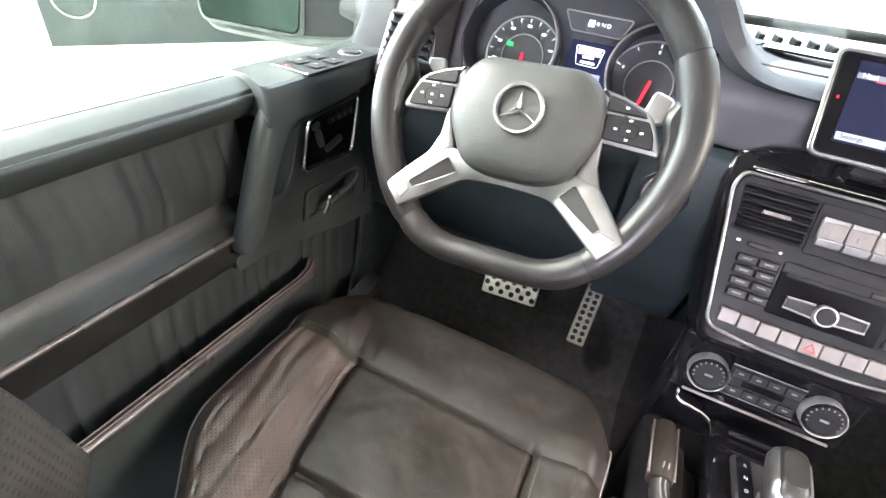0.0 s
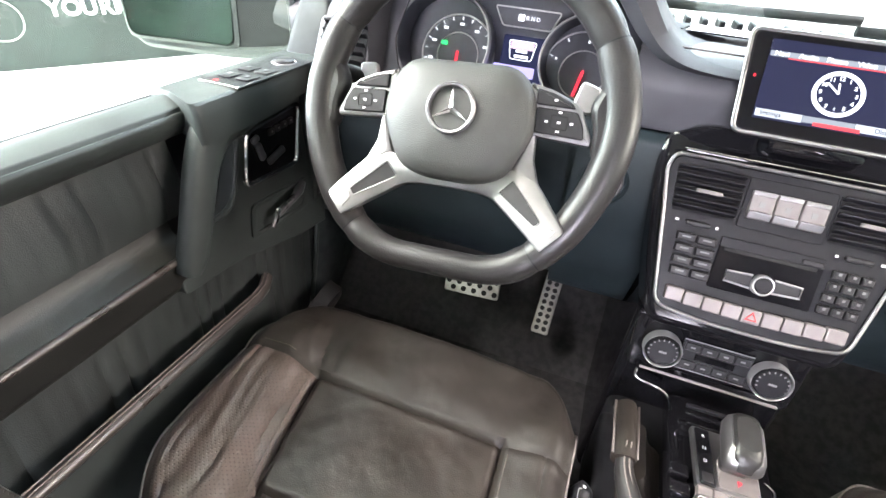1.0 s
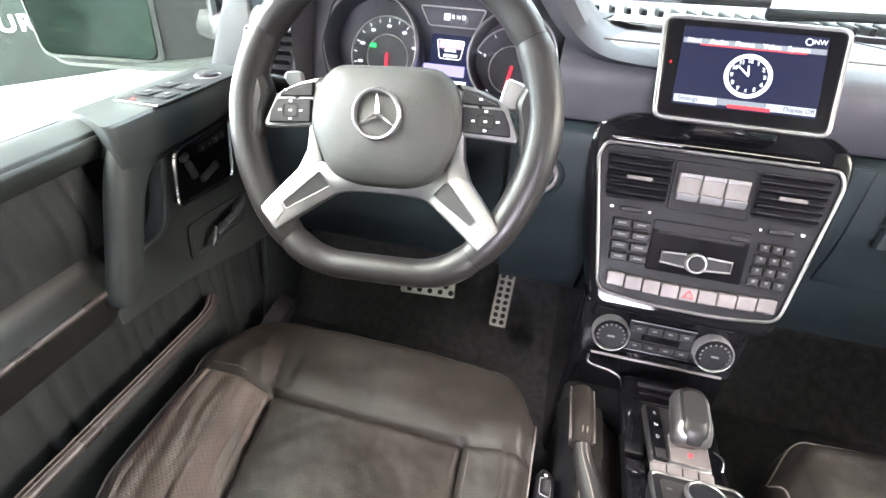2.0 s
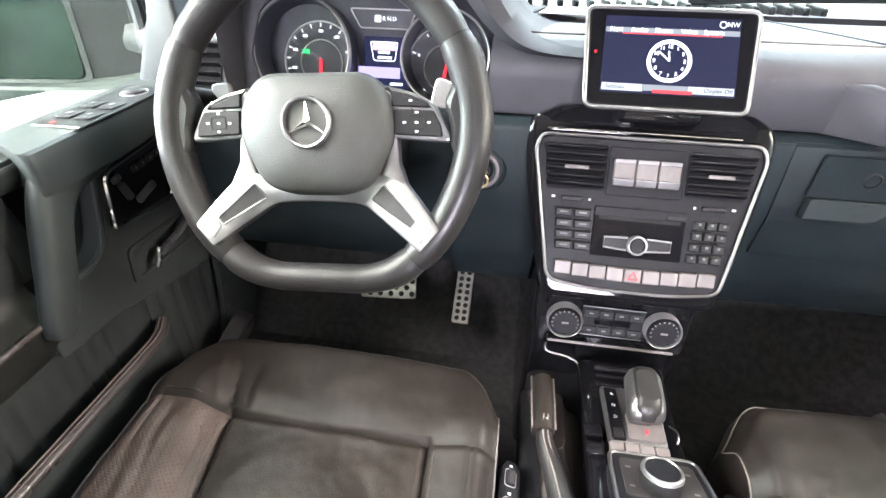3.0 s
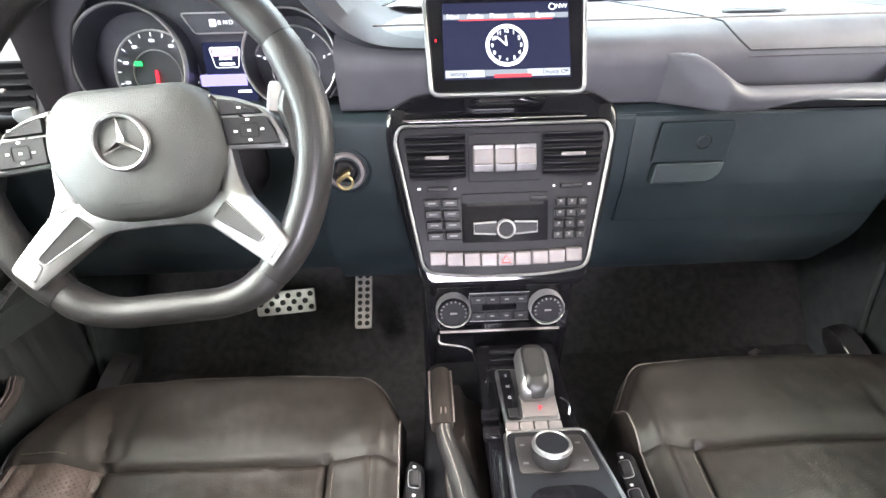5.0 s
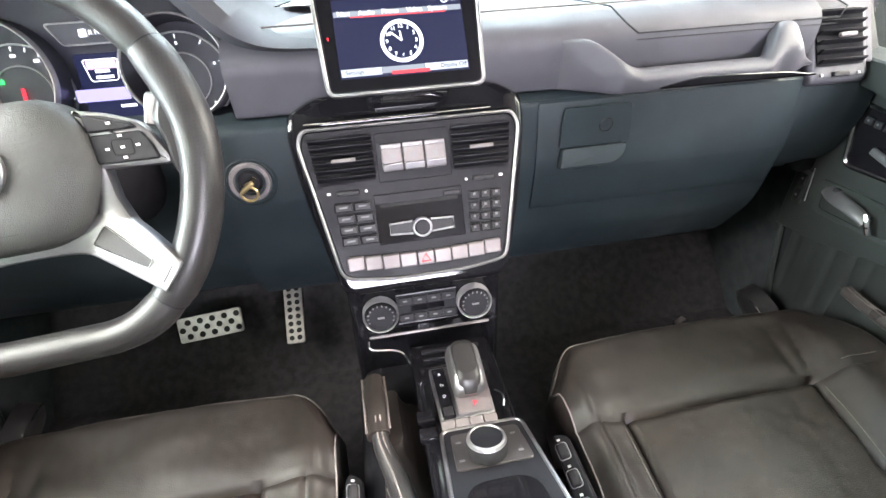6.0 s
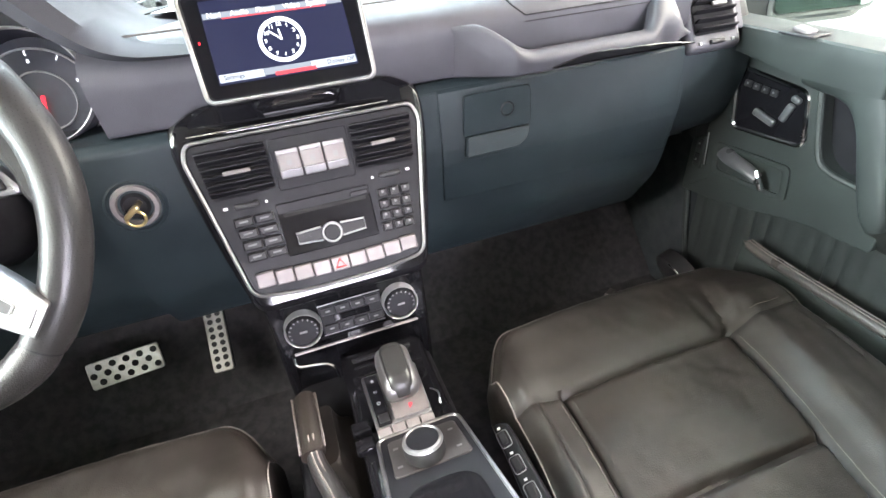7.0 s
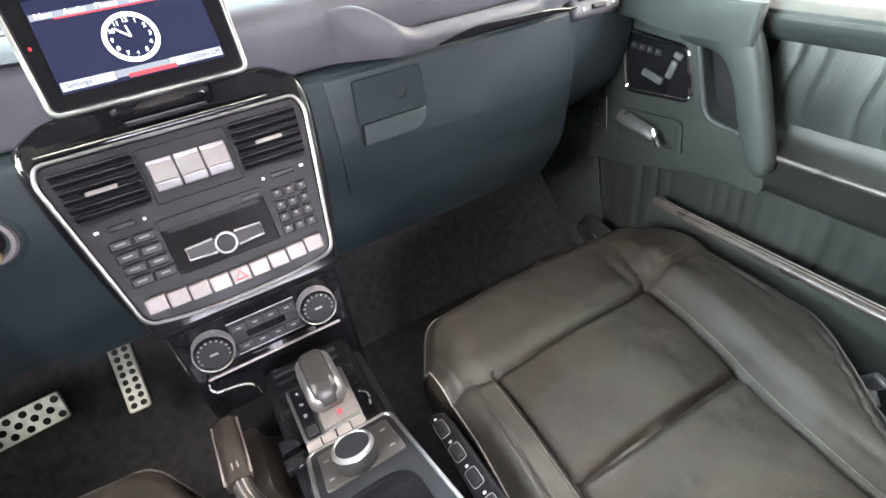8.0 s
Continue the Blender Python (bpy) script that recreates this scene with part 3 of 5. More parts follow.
    part("release_lever", tube(spline([(s * 0.703, 0.722, 0.584), (s * 0.692, 0.70, 0.582), (s * 0.686, 0.66, 0.580), (s * 0.688, 0.636, 0.572)], 5), [0.014 - 0.0003 * i for i in range(16)], 12, flat=0.55), SWITCH, d, "grey door release lever")
    part("lever_tip", tube(spline([(s * 0.687, 0.640, 0.584), (s * 0.685, 0.632, 0.572), (s * 0.688, 0.625, 0.557)], 4), 0.0045, 8), CHROME, d, "chrome lever tip")
    lp = part("lock_plate", box(T(s * 0.7045, 0.775, 0.563), 0.006, 0.020, 0.066, 0.003), DOOR_SKIN, d)
    for k in (-1, 1):
        part("lock_button", box(T(s * 0.7005, 0.775, 0.563 + 0.014 * k), 0.004, 0.012, 0.020, 0.002), KEY, lp)
        part("button_mark", box(T(s * 0.6983, 0.775, 0.563 + 0.016 * k), 0.0006, 0.004, 0.004, 0), GREY_INK, lp)
    part("edge_seal", tube([(s * 0.728, 0.802, 0.47), (s * 0.728, 0.785, 0.38), (s * 0.728, 0.752, 0.26)], 0.005, 8), DOOR_SKIN, d, "grey rubber seal along the door edge")
    # window
    pane = part("window_pane", box(T(s * 0.785, 0.205, 1.09), 0.004, 1.29, 0.62, 0), SIDE_GLASS, d, "green-tinted side window glass")
    pane.visible_shadow = False
    part("window_frame", join(box(T(s * 0.785, 0.17, 1.38), 0.03, 1.24, 0.03, 0.006), box(T(s * 0.785, -0.43, 1.09), 0.03, 0.03, 0.6, 0.006), box(T(s * 0.785, 0.90, 1.09) @ pose(0, 0, 0, 14, 0, 0), 0.02, 0.02, 0.6, 0.006)), BLACK, d, "black window frame")
    part("window_seal", box(T(s * 0.780, 0.205, 0.772), 0.010, 1.29, 0.012, 0.003), RUBBER, d)
    return d


door(-1)
door(1)


def wing_mirror(s):
    m = thing("wing_mirror", "black wing mirror with pale-edged glass beside the door", "wing mirror", group="wing mirrors")
    out = rounded([(0.850, 0.748), (0.99, 0.722), (1.275, 0.710), (1.290, 0.97), (0.855, 0.97)], [0.03, 0.06, 0.04, 0.04, 0.03], 6)
    A = [[(s * x, 0.955, z) for x, z in out], [(s * x, 0.965, z) for x, z in out], [(s * (1.06 + (x - 1.06) * 0.95), 1.03, 0.84 + (z - 0.84) * 0.93) for x, z in out], [(s * (1.06 + (x - 1.06) * 0.7), 1.09, 0.84 + (z - 0.84) * 0.7) for x, z in out]]
    part("housing", loft(A), TRIM, m, "matt black mirror housing")
    part("rim", tube([(s * x, 0.955, z) for x, z in out], 0.012, 8, closed=True), DOOR_SKIN, m, "grey mirror edge")
    inn = rounded([(1.005, 0.738), (1.250, 0.735), (1.258, 0.955), (0.99, 0.955)], 0.02, 5)
    part("glass", loft([[(s * x, y - (x - 1.125) * 0.14 + (z - 0.845) * 0.06, z) for x, z in inn] for y in (0.940, 0.936)]), MIRROR, m, "dark reflecting mirror glass")
    part("glass_surround", loft([[(s * (1.125 + (x - 1.125) * k), y - (x - 1.125) * 0.14, 0.845 + (z - 0.845) * k) for x, z in inn] for k, y in ((1.10, 0.965), (1.10, 0.936), (1.03, 0.932), (1.00, 0.940))], cap=False), DOOR_SKIN, m, "grey mirror surround")
    part("bracket", tube([(s * 0.80, 0.96, 0.82), (s * 0.88, 0.98, 0.83)], 0.05, 10, flat=0.5), BLACK, m)
    return m


wing_mirror(-1)
wing_mirror(1)

# ---------------------------------------------------------------- dashboard
dash = thing("dashboard", "dark soft-skinned dashboard with upright face and flat top", "dashboard")
pad = rounded([(0.735, 0.792), (0.728, 0.862), (0.772, 0.884), (1.04, 0.870), (1.04, 0.792)], [0.006, 0.022, 0.03, 0.01, 0.01], 5)
pad_end = rounded([(0.722, 0.792), (0.768, 0.874), (0.785, 0.884), (1.04, 0.870), (1.04, 0.792)], [0.006, 0.012, 0.02, 0.01, 0.01], 5)
part("upper_pad", join(extrude_x(pad, -0.206, 0.566), extrude_x(pad_end, 0.566, 0.668), extrude_x(rounded([(0.90, 0.70), (0.90, 0.880), (1.04, 0.870), (1.04, 0.70)], 0.006, 3), -0.566, -0.206), extrude_x(pad_end, -0.652, -0.566)), DASH, dash, "soft dark grey dash top")
part("top_seam", tube([(x, 0.772 + 0.0, 0.8865) for x in (-0.17, 0.16, 0.30, 0.66)], 0.0012, 5), THREAD, dash)
low = rounded([(0.735, 0.790), (0.722, 0.782), (0.718, 0.69), (0.738, 0.57), (0.80, 0.47), (0.93, 0.42), (1.04, 0.42), (1.04, 0.790)], [0.004, 0.006, 0.02, 0.03, 0.03, 0.02, 0.01, 0.01], 4)
part("lower_panel", extrude_x(low, 0.12, 0.572, 0.004), DASH_LOW, dash, "dark lower dash panel")
end_cap = rounded([(0.735, 0.790), (0.7235, 0.782), (0.7215, 0.712), (0.748, 0.636), (0.83, 0.575), (1.04, 0.55), (1.04, 0.790)], [0.004, 0.006, 0.03, 0.03, 0.03, 0.01, 0.01], 4)
part("end_cap", extrude_x(end_cap, 0.572, 0.698), DASH_LOW, dash, "dark dash end that slopes away beside the door")
part("column_panel", extrude_x(low, -0.250, -0.12), DASH_LOW, dash, "dark panel around the ignition lock")
part("knee_panel", extrude_x([(y + 0.03, z) for y, z in low], -0.745, -0.250), DASH_LOW, dash, "dark knee panel under the steering wheel")
# glovebox lid outline and latch
gb = part("glovebox_lid", extrude_x([(0.7305, 0.787), (0.7200, 0.780), (0.7158, 0.70), (0.7158, 0.68), (0.7245, 0.62), (0.735, 0.62), (0.735, 0.787)], 0.172, 0.562, 0.0012), DASH_LOW, dash, "dark glovebox lid")
lm = F((0.252, 0.713, 0.735), (1, 0, 0), (0, -0.03, 1))
part("latch_plate", prism(lm, rounded([(-0.050, -0.016), (0.052, -0.016), (0.048, 0.040), (-0.048, 0.040)], [0.003, 0.012, 0.008, 0.004], 4), 0.0028, 0.001), DASH_LOW, gb)
part("lock", lathe(lm @ T(0.014, 0.012, 0.0028), [(0.0, -0.0015), (0.007, -0.0015), (0.0085, 0.0012), (0.0105, 0.0)], 24), BLACK, gb)
lt = F((0.252, 0.7065, 0.706), (1, 0, 0), (0, 0.30, 1))
part("latch", prism(lt, rounded([(-0.051, -0.014), (0.030, -0.014), (0.044, -0.002), (0.047, 0.013), (-0.046, 0.013)], [0.003, 0.010, 0.006, 0.003, 0.003], 4), 0.012, 0.0020, 2, -0.006), DASH_LOW, gb, "dark glovebox latch")
# passenger grab bar
def grab_section(x):
    """Closed (y, z) section of the bar: a high foot at each end, a slim bar between."""
    foot = 1 - ss(0.225, 0.300, x)
    lead = max(0.0, min(1.0, (0.268 - x) / 0.078))
    post = ss(0.470, 0.503, x)
    down = ss(0.515, 0.568, x)
    top = 0.8185 + 0.036 * foot + 0.038 * post - 0.052 * down
    back = 0.712 + 0.030 * (1 - ss(0.240, 0.300, x)) + 0.030 * ss(0.474, 0.500, x)
    front = 0.688 + 0.050 * lead + 0.012 * post + 0.020 * down
    crest = min(front + 0.010 + 0.012 * post, back - 0.008) if x > 0.268 else 0.698 + 0.036 * lead
    base = 0.792 + 0.004 * down
    shoulder = (base + (top - base) * (0.70 - 0.12 * post)) * (1 - ss(0.0, 0.35, lead)) + (0.797 + 0.054 * lead) * ss(0.0, 0.35, lead)
    return rounded([(back, base), (front + 0.004, base), (front, shoulder), (crest, top), (back, top)], [0.003, 0.004, 0.004 + 0.006 * (1 - foot), 0.008, 0.003], 4)


xs = [0.188, 0.190] + [0.194 + 0.006 * i for i in range(63)]
grab = part("grab_bar", loft([[(x, y, z) for y, z in grab_section(x)] for x in xs]), DASH, dash, "moulded grey passenger grab bar")
part("grab_strip", prism(F((0, 0.6875, 0), (1, 0, 0), (0, 0.06, 1)), rounded([(0.318, 0.7955), (0.545, 0.7945), (0.50, 0.8015), (0.37, 0.8065)], [0.002, 0.002, 0.02, 0.03], 4), 0.003, 0.001, 1, 0.045), PIANO, grab, "gloss black strip")
part("airbag_seam", join(tube([(0.205, 1.03, 0.8735), (0.262, 0.80, 0.8845), (0.274, 0.762, 0.8835), (0.284, 0.7335, 0.868), (0.30, 0.7298, 0.856), (0.590, 0.7298, 0.856), (0.600, 0.7335, 0.868), (0.604, 0.80, 0.8845), (0.62, 1.03, 0.8735)], 0.0011, 5), tube([(0.30, 0.7302, 0.848), (0.59, 0.7302, 0.848)], 0.0008, 5)), BLACK, dash, "thin airbag cover seam")
part("label_plate", prism(F((0.355, 0.835, 0.8828), (1, 0, 0), (0, 1, -0.05)), rect(0.085, 0.024, 0.010, 0, 0, 5), 0.0012, 0.0005), DASH, dash, "embossed oval label plate")
part("label_rim", tube([F((0.355, 0.835, 0.8840), (1, 0, 0), (0, 1, -0.05)) @ Vector((x, y, 0)) for x, y in rect(0.079, 0.018, 0.008, 0, 0, 5)], 0.0006, 5, closed=True), TRIM, dash)


def side_vent(s):
    v = thing("air_vent", "square black dash air vent with horizontal slats", "air vent", group="dash vents")
    m = F((s * 0.612, 0.734, 0.820), (1, 0, 0), (0, 0.55, 1))
    part("housing", box(m @ T(0, 0.0, -0.03), 0.100, 0.106, 0.058, 0.01, 3), DASH, v)
    part("well", prism(m, rect(0.074, 0.076, 0.004, 0, 0.008), 0.001, 0), VENT_BLACK, v)
    for i in range(6):
        part("slat", box(m @ T(0, -0.024 + 0.0128 * i, 0.005) @ pose(0, 0, 0, -20, 0, 0), 0.072, 0.0030, 0.010, 0.001, 1), VENT_BLACK, v)
    part("tab", box(m @ T(0, 0.008, 0.013), 0.026, 0.006, 0.006, 0.002), ALU, v, "silver vent tab")
    part("wheel", box(m @ T(0, -0.042, 0.001), 0.026, 0.007, 0.006, 0.002), BLACK, v)
    for k in (-1, 1):
        part("mark", box(m @ T(k * 0.030, -0.042, 0.0), 0.004, 0.004, 0.002, 0), RING, v)
    return v


side_vent(-1)
side_vent(1)

for s in (-1, 1):
    foot = rounded([(0.668, 0.76), (0.76, 0.79), (0.78, 1.03), (0.668, 1.03)] if s > 0 else [(0.654, 0.765), (0.76, 0.79), (0.78, 1.03), (0.654, 1.03)], 0.02, 4)
    structure("corner_trim", loft([[(s * (x + (0.775 - x) * sx), y + dy * (1.03 - y) / 0.265, z) for x, y in foot] for z, dy, sx in ((0.60, 0.0, 0.0), (0.79, 0.0, 0.0), (0.825, 0.03, 0.10), (0.87, 0.075, 0.35), (0.96, 0.115, 0.62))]), TRIM, "black trim at the foot of the windscreen pillar", "trim")

# ignition lock
ign = thing("ignition_lock", "round ignition lock with pale ring and brass key in it", "ignition lock")
im = F((-0.207, 0.722, 0.718), (1, 0, 0), (0, 0.12, 1))
part("bezel", lathe(im, [(0.036, -0.03), (0.034, 0.003), (0.030, 0.006), (0.028, 0.004), (0.0, 0.003)], 32), DASH_LOW, ign)
part("ring", lathe(im, [(0.0185, 0.004), (0.0200, 0.008), (0.0245, 0.008), (0.0262, 0.004)], 32), ALU, ign, "pale grey ring")
part("barrel", lathe(im, [(0.0, 0.008), (0.012, 0.008), (0.0155, 0.004)], 24), BLACK, ign)
part("key", join(box(im @ T(0, 0, 0.018) @ pose(0, 0, 0, 0, 0, 35), 0.020, 0.006, 0.022, 0.002), tube([im @ Vector((0.010 * math.cos(a * math.pi / 8), -0.010 + 0.009 * math.sin(a * math.pi / 8), 0.022)) for a in range(16)], 0.0018, 6, closed=True)), BRASS, ign, "brass key with ring")

# ---------------------------------------------------------------- instrument cluster
cluster = thing("instrument_cluster", "twin-tube instrument cluster with red needles and small colour display", "instruments")
CM = F((-0.365, 0.815, 0.842), (1, 0, 0), (0, 0.28, 1))
part("panel", prism(CM, rounded([(-0.205, -0.10), (0.20, -0.10), (0.17, 0.11), (-0.17, 0.11)], 0.03, 5), 0.01, 0.002, 1, -0.02), DIAL, cluster, "black instrument panel")


def gauge(cx, cy, rx, wide, marks, needle_angle, label):
    g = part("gauge", lathe(CM @ T(cx, cy, -0.006), [(0.0, 0.0), (0.055, 0.0), (0.057, 0.002)], 48), DIAL, cluster, label)
    part("tube", lathe(CM @ T(rx, cy + 0.013, 0.0) @ Matrix.Diagonal((wide, wide, 1, 1)), [(0.0605, -0.008), (0.0645, 0.031), (0.0668, 0.031), (0.0668, -0.008)], 64), DIAL, g, "dark instrument tube")
    part("tube_ring", lathe(CM @ T(rx, cy + 0.013, 0.0) @ Matrix.Diagonal((wide, wide, 1, 1)), [(0.0642, 0.0305), (0.0648, 0.034), (0.0664, 0.035), (0.0680, 0.0325), (0.0680, 0.026)], 64), RING, g, "satin silver tube ring")
    part("face_ring", lathe(CM @ T(cx, cy, -0.006), [(0.0552, 0.0), (0.0558, 0.003), (0.0572, 0.003), (0.0578, 0.0)], 56), RING, g)
    part("inner_ring", lathe(CM @ T(cx, cy, -0.006), [(0.0310, 0.0), (0.0315, 0.002), (0.0325, 0.002), (0.0330, 0.0)], 48), RING, g)
    a0, a1 = 225, -45
    for i in range(marks):
        a = radians(a0 + (a1 - a0) * i / (marks - 1))
        part("tick", box(CM @ T(cx + 0.0515 * math.cos(a), cy + 0.0515 * math.sin(a), -0.0055) @ pose(0, 0, 0, 0, 0, math.degrees(a)), 0.005, 0.0012, 0.0006, 0), SCREEN_PALE, g)
        if i % 2 == 0:
            part("numeral", box(CM @ T(cx + 0.0435 * math.cos(a), cy + 0.0435 * math.sin(a), -0.0055), 0.0064 if marks > 12 else 0.0024, 0.0034, 0.0006, 0), SCREEN_PALE, g)
    a = radians(needle_angle)
    part("needle", box(CM @ T(cx + 0.012 * math.cos(a), cy + 0.012 * math.sin(a), -0.002) @ pose(0, 0, 0, 0, 0, needle_angle), 0.036, 0.0040, 0.002, 0.0006), NEEDLE, g, "glowing red needle")
    return g


g1 = gauge(-0.096, -0.017, -0.112, 1.08, 17, 268, "round speedometer with white ticks")
part("turn_lamp", box(CM @ T(-0.119, -0.002, -0.004), 0.010, 0.006, 0.001, 0), GREEN_LAMP, g1, "lit green lamp")
gauge(0.091, -0.016, 0.094, 0.91, 9, 260, "round rev counter with white numerals")
cd = part("centre_display", prism(CM, rect(0.064, 0.080, 0.003, 0.004, -0.018), 0.001, 0), SCREEN_BLUE, cluster, "violet glowing centre display")
part("lower_band", prism(CM, rect(0.062, 0.015, 0.002, -0.006, -0.026), 0.002, 0), SCREEN_VIOLET, cd)
part("menu_panel", prism(CM, rect(0.034, 0.010, 0.001, 0.001, 0.009), 0.002, 0), SCREEN_ROSE, cd)
part("menu_frame", tube([CM @ Vector((x, y, 0.002)) for x, y in rounded([(-0.019, 0.015), (0.021, 0.015), (0.017, -0.010), (-0.014, -0.010)], 0.003, 3)], 0.0006, 5, closed=True), SCREEN_WHITE, cd)
for x, y, w in ((0.001, 0.0095, 0.012), (0.001, 0.0015, 0.016), (0.002, -0.0055, 0.020)):
    part("menu_line", prism(CM, rect(w, 0.0034, 0, x, y), 0.0028, 0), SCREEN_WHITE, cd)
part("time_line", prism(CM, rect(0.018, 0.0034, 0, 0.020, -0.041), 0.0028, 0), SCREEN_WHITE, cd)
gd = part("gear_display", prism(CM, rounded([(-0.031, 0.0335), (0.036, 0.0335), (0.045, 0.056), (-0.045, 0.056)], 0.003, 3), 0.003, 0), DIAL, cluster, "gear display window")
part("frame", tube([CM @ Vector((x, y, 0.003)) for x, y in rounded([(-0.033, 0.0325), (0.037, 0.0325), (0.047, 0.057), (-0.048, 0.057)], 0.004, 3)], 0.0011, 6, closed=True), RING, gd)
part("selected_box", prism(CM, rect(0.0085, 0.0085, 0.001, -0.008, 0.045), 0.0004, 0, 1, 0.003), SCREEN_WHITE, gd)
part("gear_letter", text_bm(CM @ T(-0.008, 0.045, 0.0036), "P", 0.008, 0.0002), DIAL, gd)
for i, ch in enumerate("RND"):
    part("gear_letter", text_bm(CM @ T(0.001 + 0.0075 * i, 0.045, 0.0035), ch, 0.0075, 0.0002), SCREEN_WHITE, gd)
# binnacle
arch = spline([(-0.561, 0.755), (-0.563, 0.86), (-0.552, 0.940), (-0.495, 0.990), (-0.39, 1.005), (-0.295, 0.985), (-0.240, 0.945), (-0.208, 0.908), (-0.180, 0.884), (-0.145, 0.872), (-0.09, 0.868)], 5)
rings = []
for i, p in enumerate(arch):
    q = arch[min(i + 1, len(arch) - 1)] - arch[max(i - 1, 0)]
    nrm = Vector((-q.y, q.x)).normalized()
    w = 0.008 + 0.014 * ss(5, 16, i) - 0.016 * ss(30, 50, i)
    rings.append([(p.x + nrm.x * a * w, y, p.y + nrm.y * a * w) for a, y in ((-0.6, 0.735), (0.1, 0.725), (0.9, 0.740), (1.1, 0.80), (1.1, 0.98), (-0.9, 0.98), (-0.9, 0.80))])
part("binnacle", loft(rings), DASH_SHADED, cluster, "arched instrument hood, its dash skin darkened for shade")
part("binnacle_face", prism(F((-0.365, 0.775, 0.842), (1, 0, 0), (0, 0.28, 1)), rounded([(-0.200, -0.11), (-0.05, -0.11), (-0.05, -0.09), (-0.10, -0.085), (-0.165, -0.05), (-0.18, 0.0), (-0.165, 0.055), (-0.13, 0.09), (-0.195, 0.1)], 0.01, 3), 0.004, 0.001), DASH, cluster)
part("column_cowl", prism(F((-0.365, 0.79, 0.76), (1, 0, 0), (0, 0.0, 1)), rounded([(-0.24, -0.06), (0.24, -0.06), (0.24, 0.02), (-0.24, 0.02)], 0.01, 3), 0.03, 0.01), DASH_LOW, cluster)

# ---------------------------------------------------------------- steering wheel
wheel = thing("steering_wheel", "flat-bottomed dark leather steering wheel with silver spokes and ring emblem", "steering wheel")
WT = radians(25)
WM = F((-0.376, 0.580, 0.820), (1, 0, 0), (0, math.sin(WT), math.cos(WT))) @ pose(0, 0, 0, 0, 0, 4.0) @ Matrix.Scale(1.06, 4)
HALF_RIM = [(0.0, 0.159), (0.055, 0.1492), (0.103, 0.1211), (0.1377, 0.0795), (0.1566, 0.0276), (0.1585, -0.014), (0.1494, -0.0555), (0.1325, -0.0935), (0.1175, -0.1150), (0.099, -0.1345), (0.077, -0.1495), (0.050, -0.1568), (0.022, -0.1576)]
RIM = spline([Vector((x, y, 0)) for x, y in HALF_RIM] + [Vector((-x, y, 0)) for x, y in HALF_RIM[:0:-1]], 8, closed=True)
RIM_ANGLE = [math.degrees(math.atan2(p.y, p.x)) % 360 for p in RIM]


def rim_pt(a):
    """The centre line of the rim at an angle in degrees."""
    a %= 360
    for i in range(len(RIM)):
        b0, b1 = RIM_ANGLE[i], RIM_ANGLE[(i + 1) % len(RIM)]
        span, off = (b0 - b1) % 360, (b0 - a) % 360
        if off <= span < 90:
            return RIM[i].lerp(RIM[(i + 1) % len(RIM)], off / span if span else 0)
    return RIM[0]


def rim_piece(name, a0, a1, material, label, n=40, fat=1.0):
    pts = [rim_pt(a0 + (a1 - a0) * i / n) for i in range(n + 1)]
    rad = [0.0166 * fat * (0.93 + 0.07 * ss(0, 2.2, min(i, n - i))) for i in range(n + 1)]
    if name == "rim_bottom":
        rad = [r * (1 - 0.10 * ss(0.095, 0.045, abs(p.x))) for r, p in zip(rad, pts)]
    return part(name, tube(pts, rad, 18, up=(0, 0, 1), flat=1.02, m=WM), material, wheel, label)


rim_piece("rim_top", 29.4, 149.6, RIM_LEATHER, "smooth dark leather upper rim", 48)
rim_piece("rim_grip", -52.6, 29, RIM_PERF, "perforated leather grip", 40, 1.05)
rim_piece("rim_grip", 150, 232.6, RIM_PERF, "perforated leather grip", 40, 1.05)
rim_piece("rim_bottom", 233, 307, RIM_LEATHER, "smooth flat leather lower rim", 40)
for a in (29.2, 149.8, 232.8, -52.8):
    p0 = rim_pt(a)
    q = (rim_pt(a + 1) - rim_pt(a - 1)).normalized()
    part("seam_ring", tube([p0 - q * 0.0008, p0 + q * 0.0008], 0.0159, 16, up=(0, 0, 1), flat=1.02, m=WM), BLACK, wheel)

hub_out = rounded([(-0.056, 0.054), (0.056, 0.054), (0.076, 0.030), (0.083, -0.012), (0.058, -0.064), (0.030, -0.075), (-0.030, -0.075), (-0.058, -0.064), (-0.083, -0.012), (-0.076, 0.030)], [0.03, 0.03, 0.02, 0.02, 0.02, 0.02, 0.02, 0.02, 0.02, 0.02], 4)
hub_c = Vector((0.0, -0.012))
rings = []
for k, z in ((0.93, -0.03), (1.0, -0.02), (1.0, 0.004), (0.975, 0.013), (0.90, 0.019), (0.7, 0.024), (0.4, 0.027), (0.12, 0.028)):
    rings.append([WM @ Vector((hub_c.x + (x - hub_c.x) * k * 0.985 + 0.002, hub_c.y + (y - hub_c.y) * k * 0.93, z)) for x, y in hub_out])
part("airbag_cover", loft(rings), HUB, wheel, "grey-black soft airbag cover")
EM = WM @ T(0, 0.0, 0.0282)
emb = part("emblem", lathe(EM, [(0.0205, -0.001), (0.0215, 0.003), (0.0235, 0.0035), (0.0250, 0.002), (0.0252, -0.001)], 64), SILVER, wheel, "chrome ring emblem")
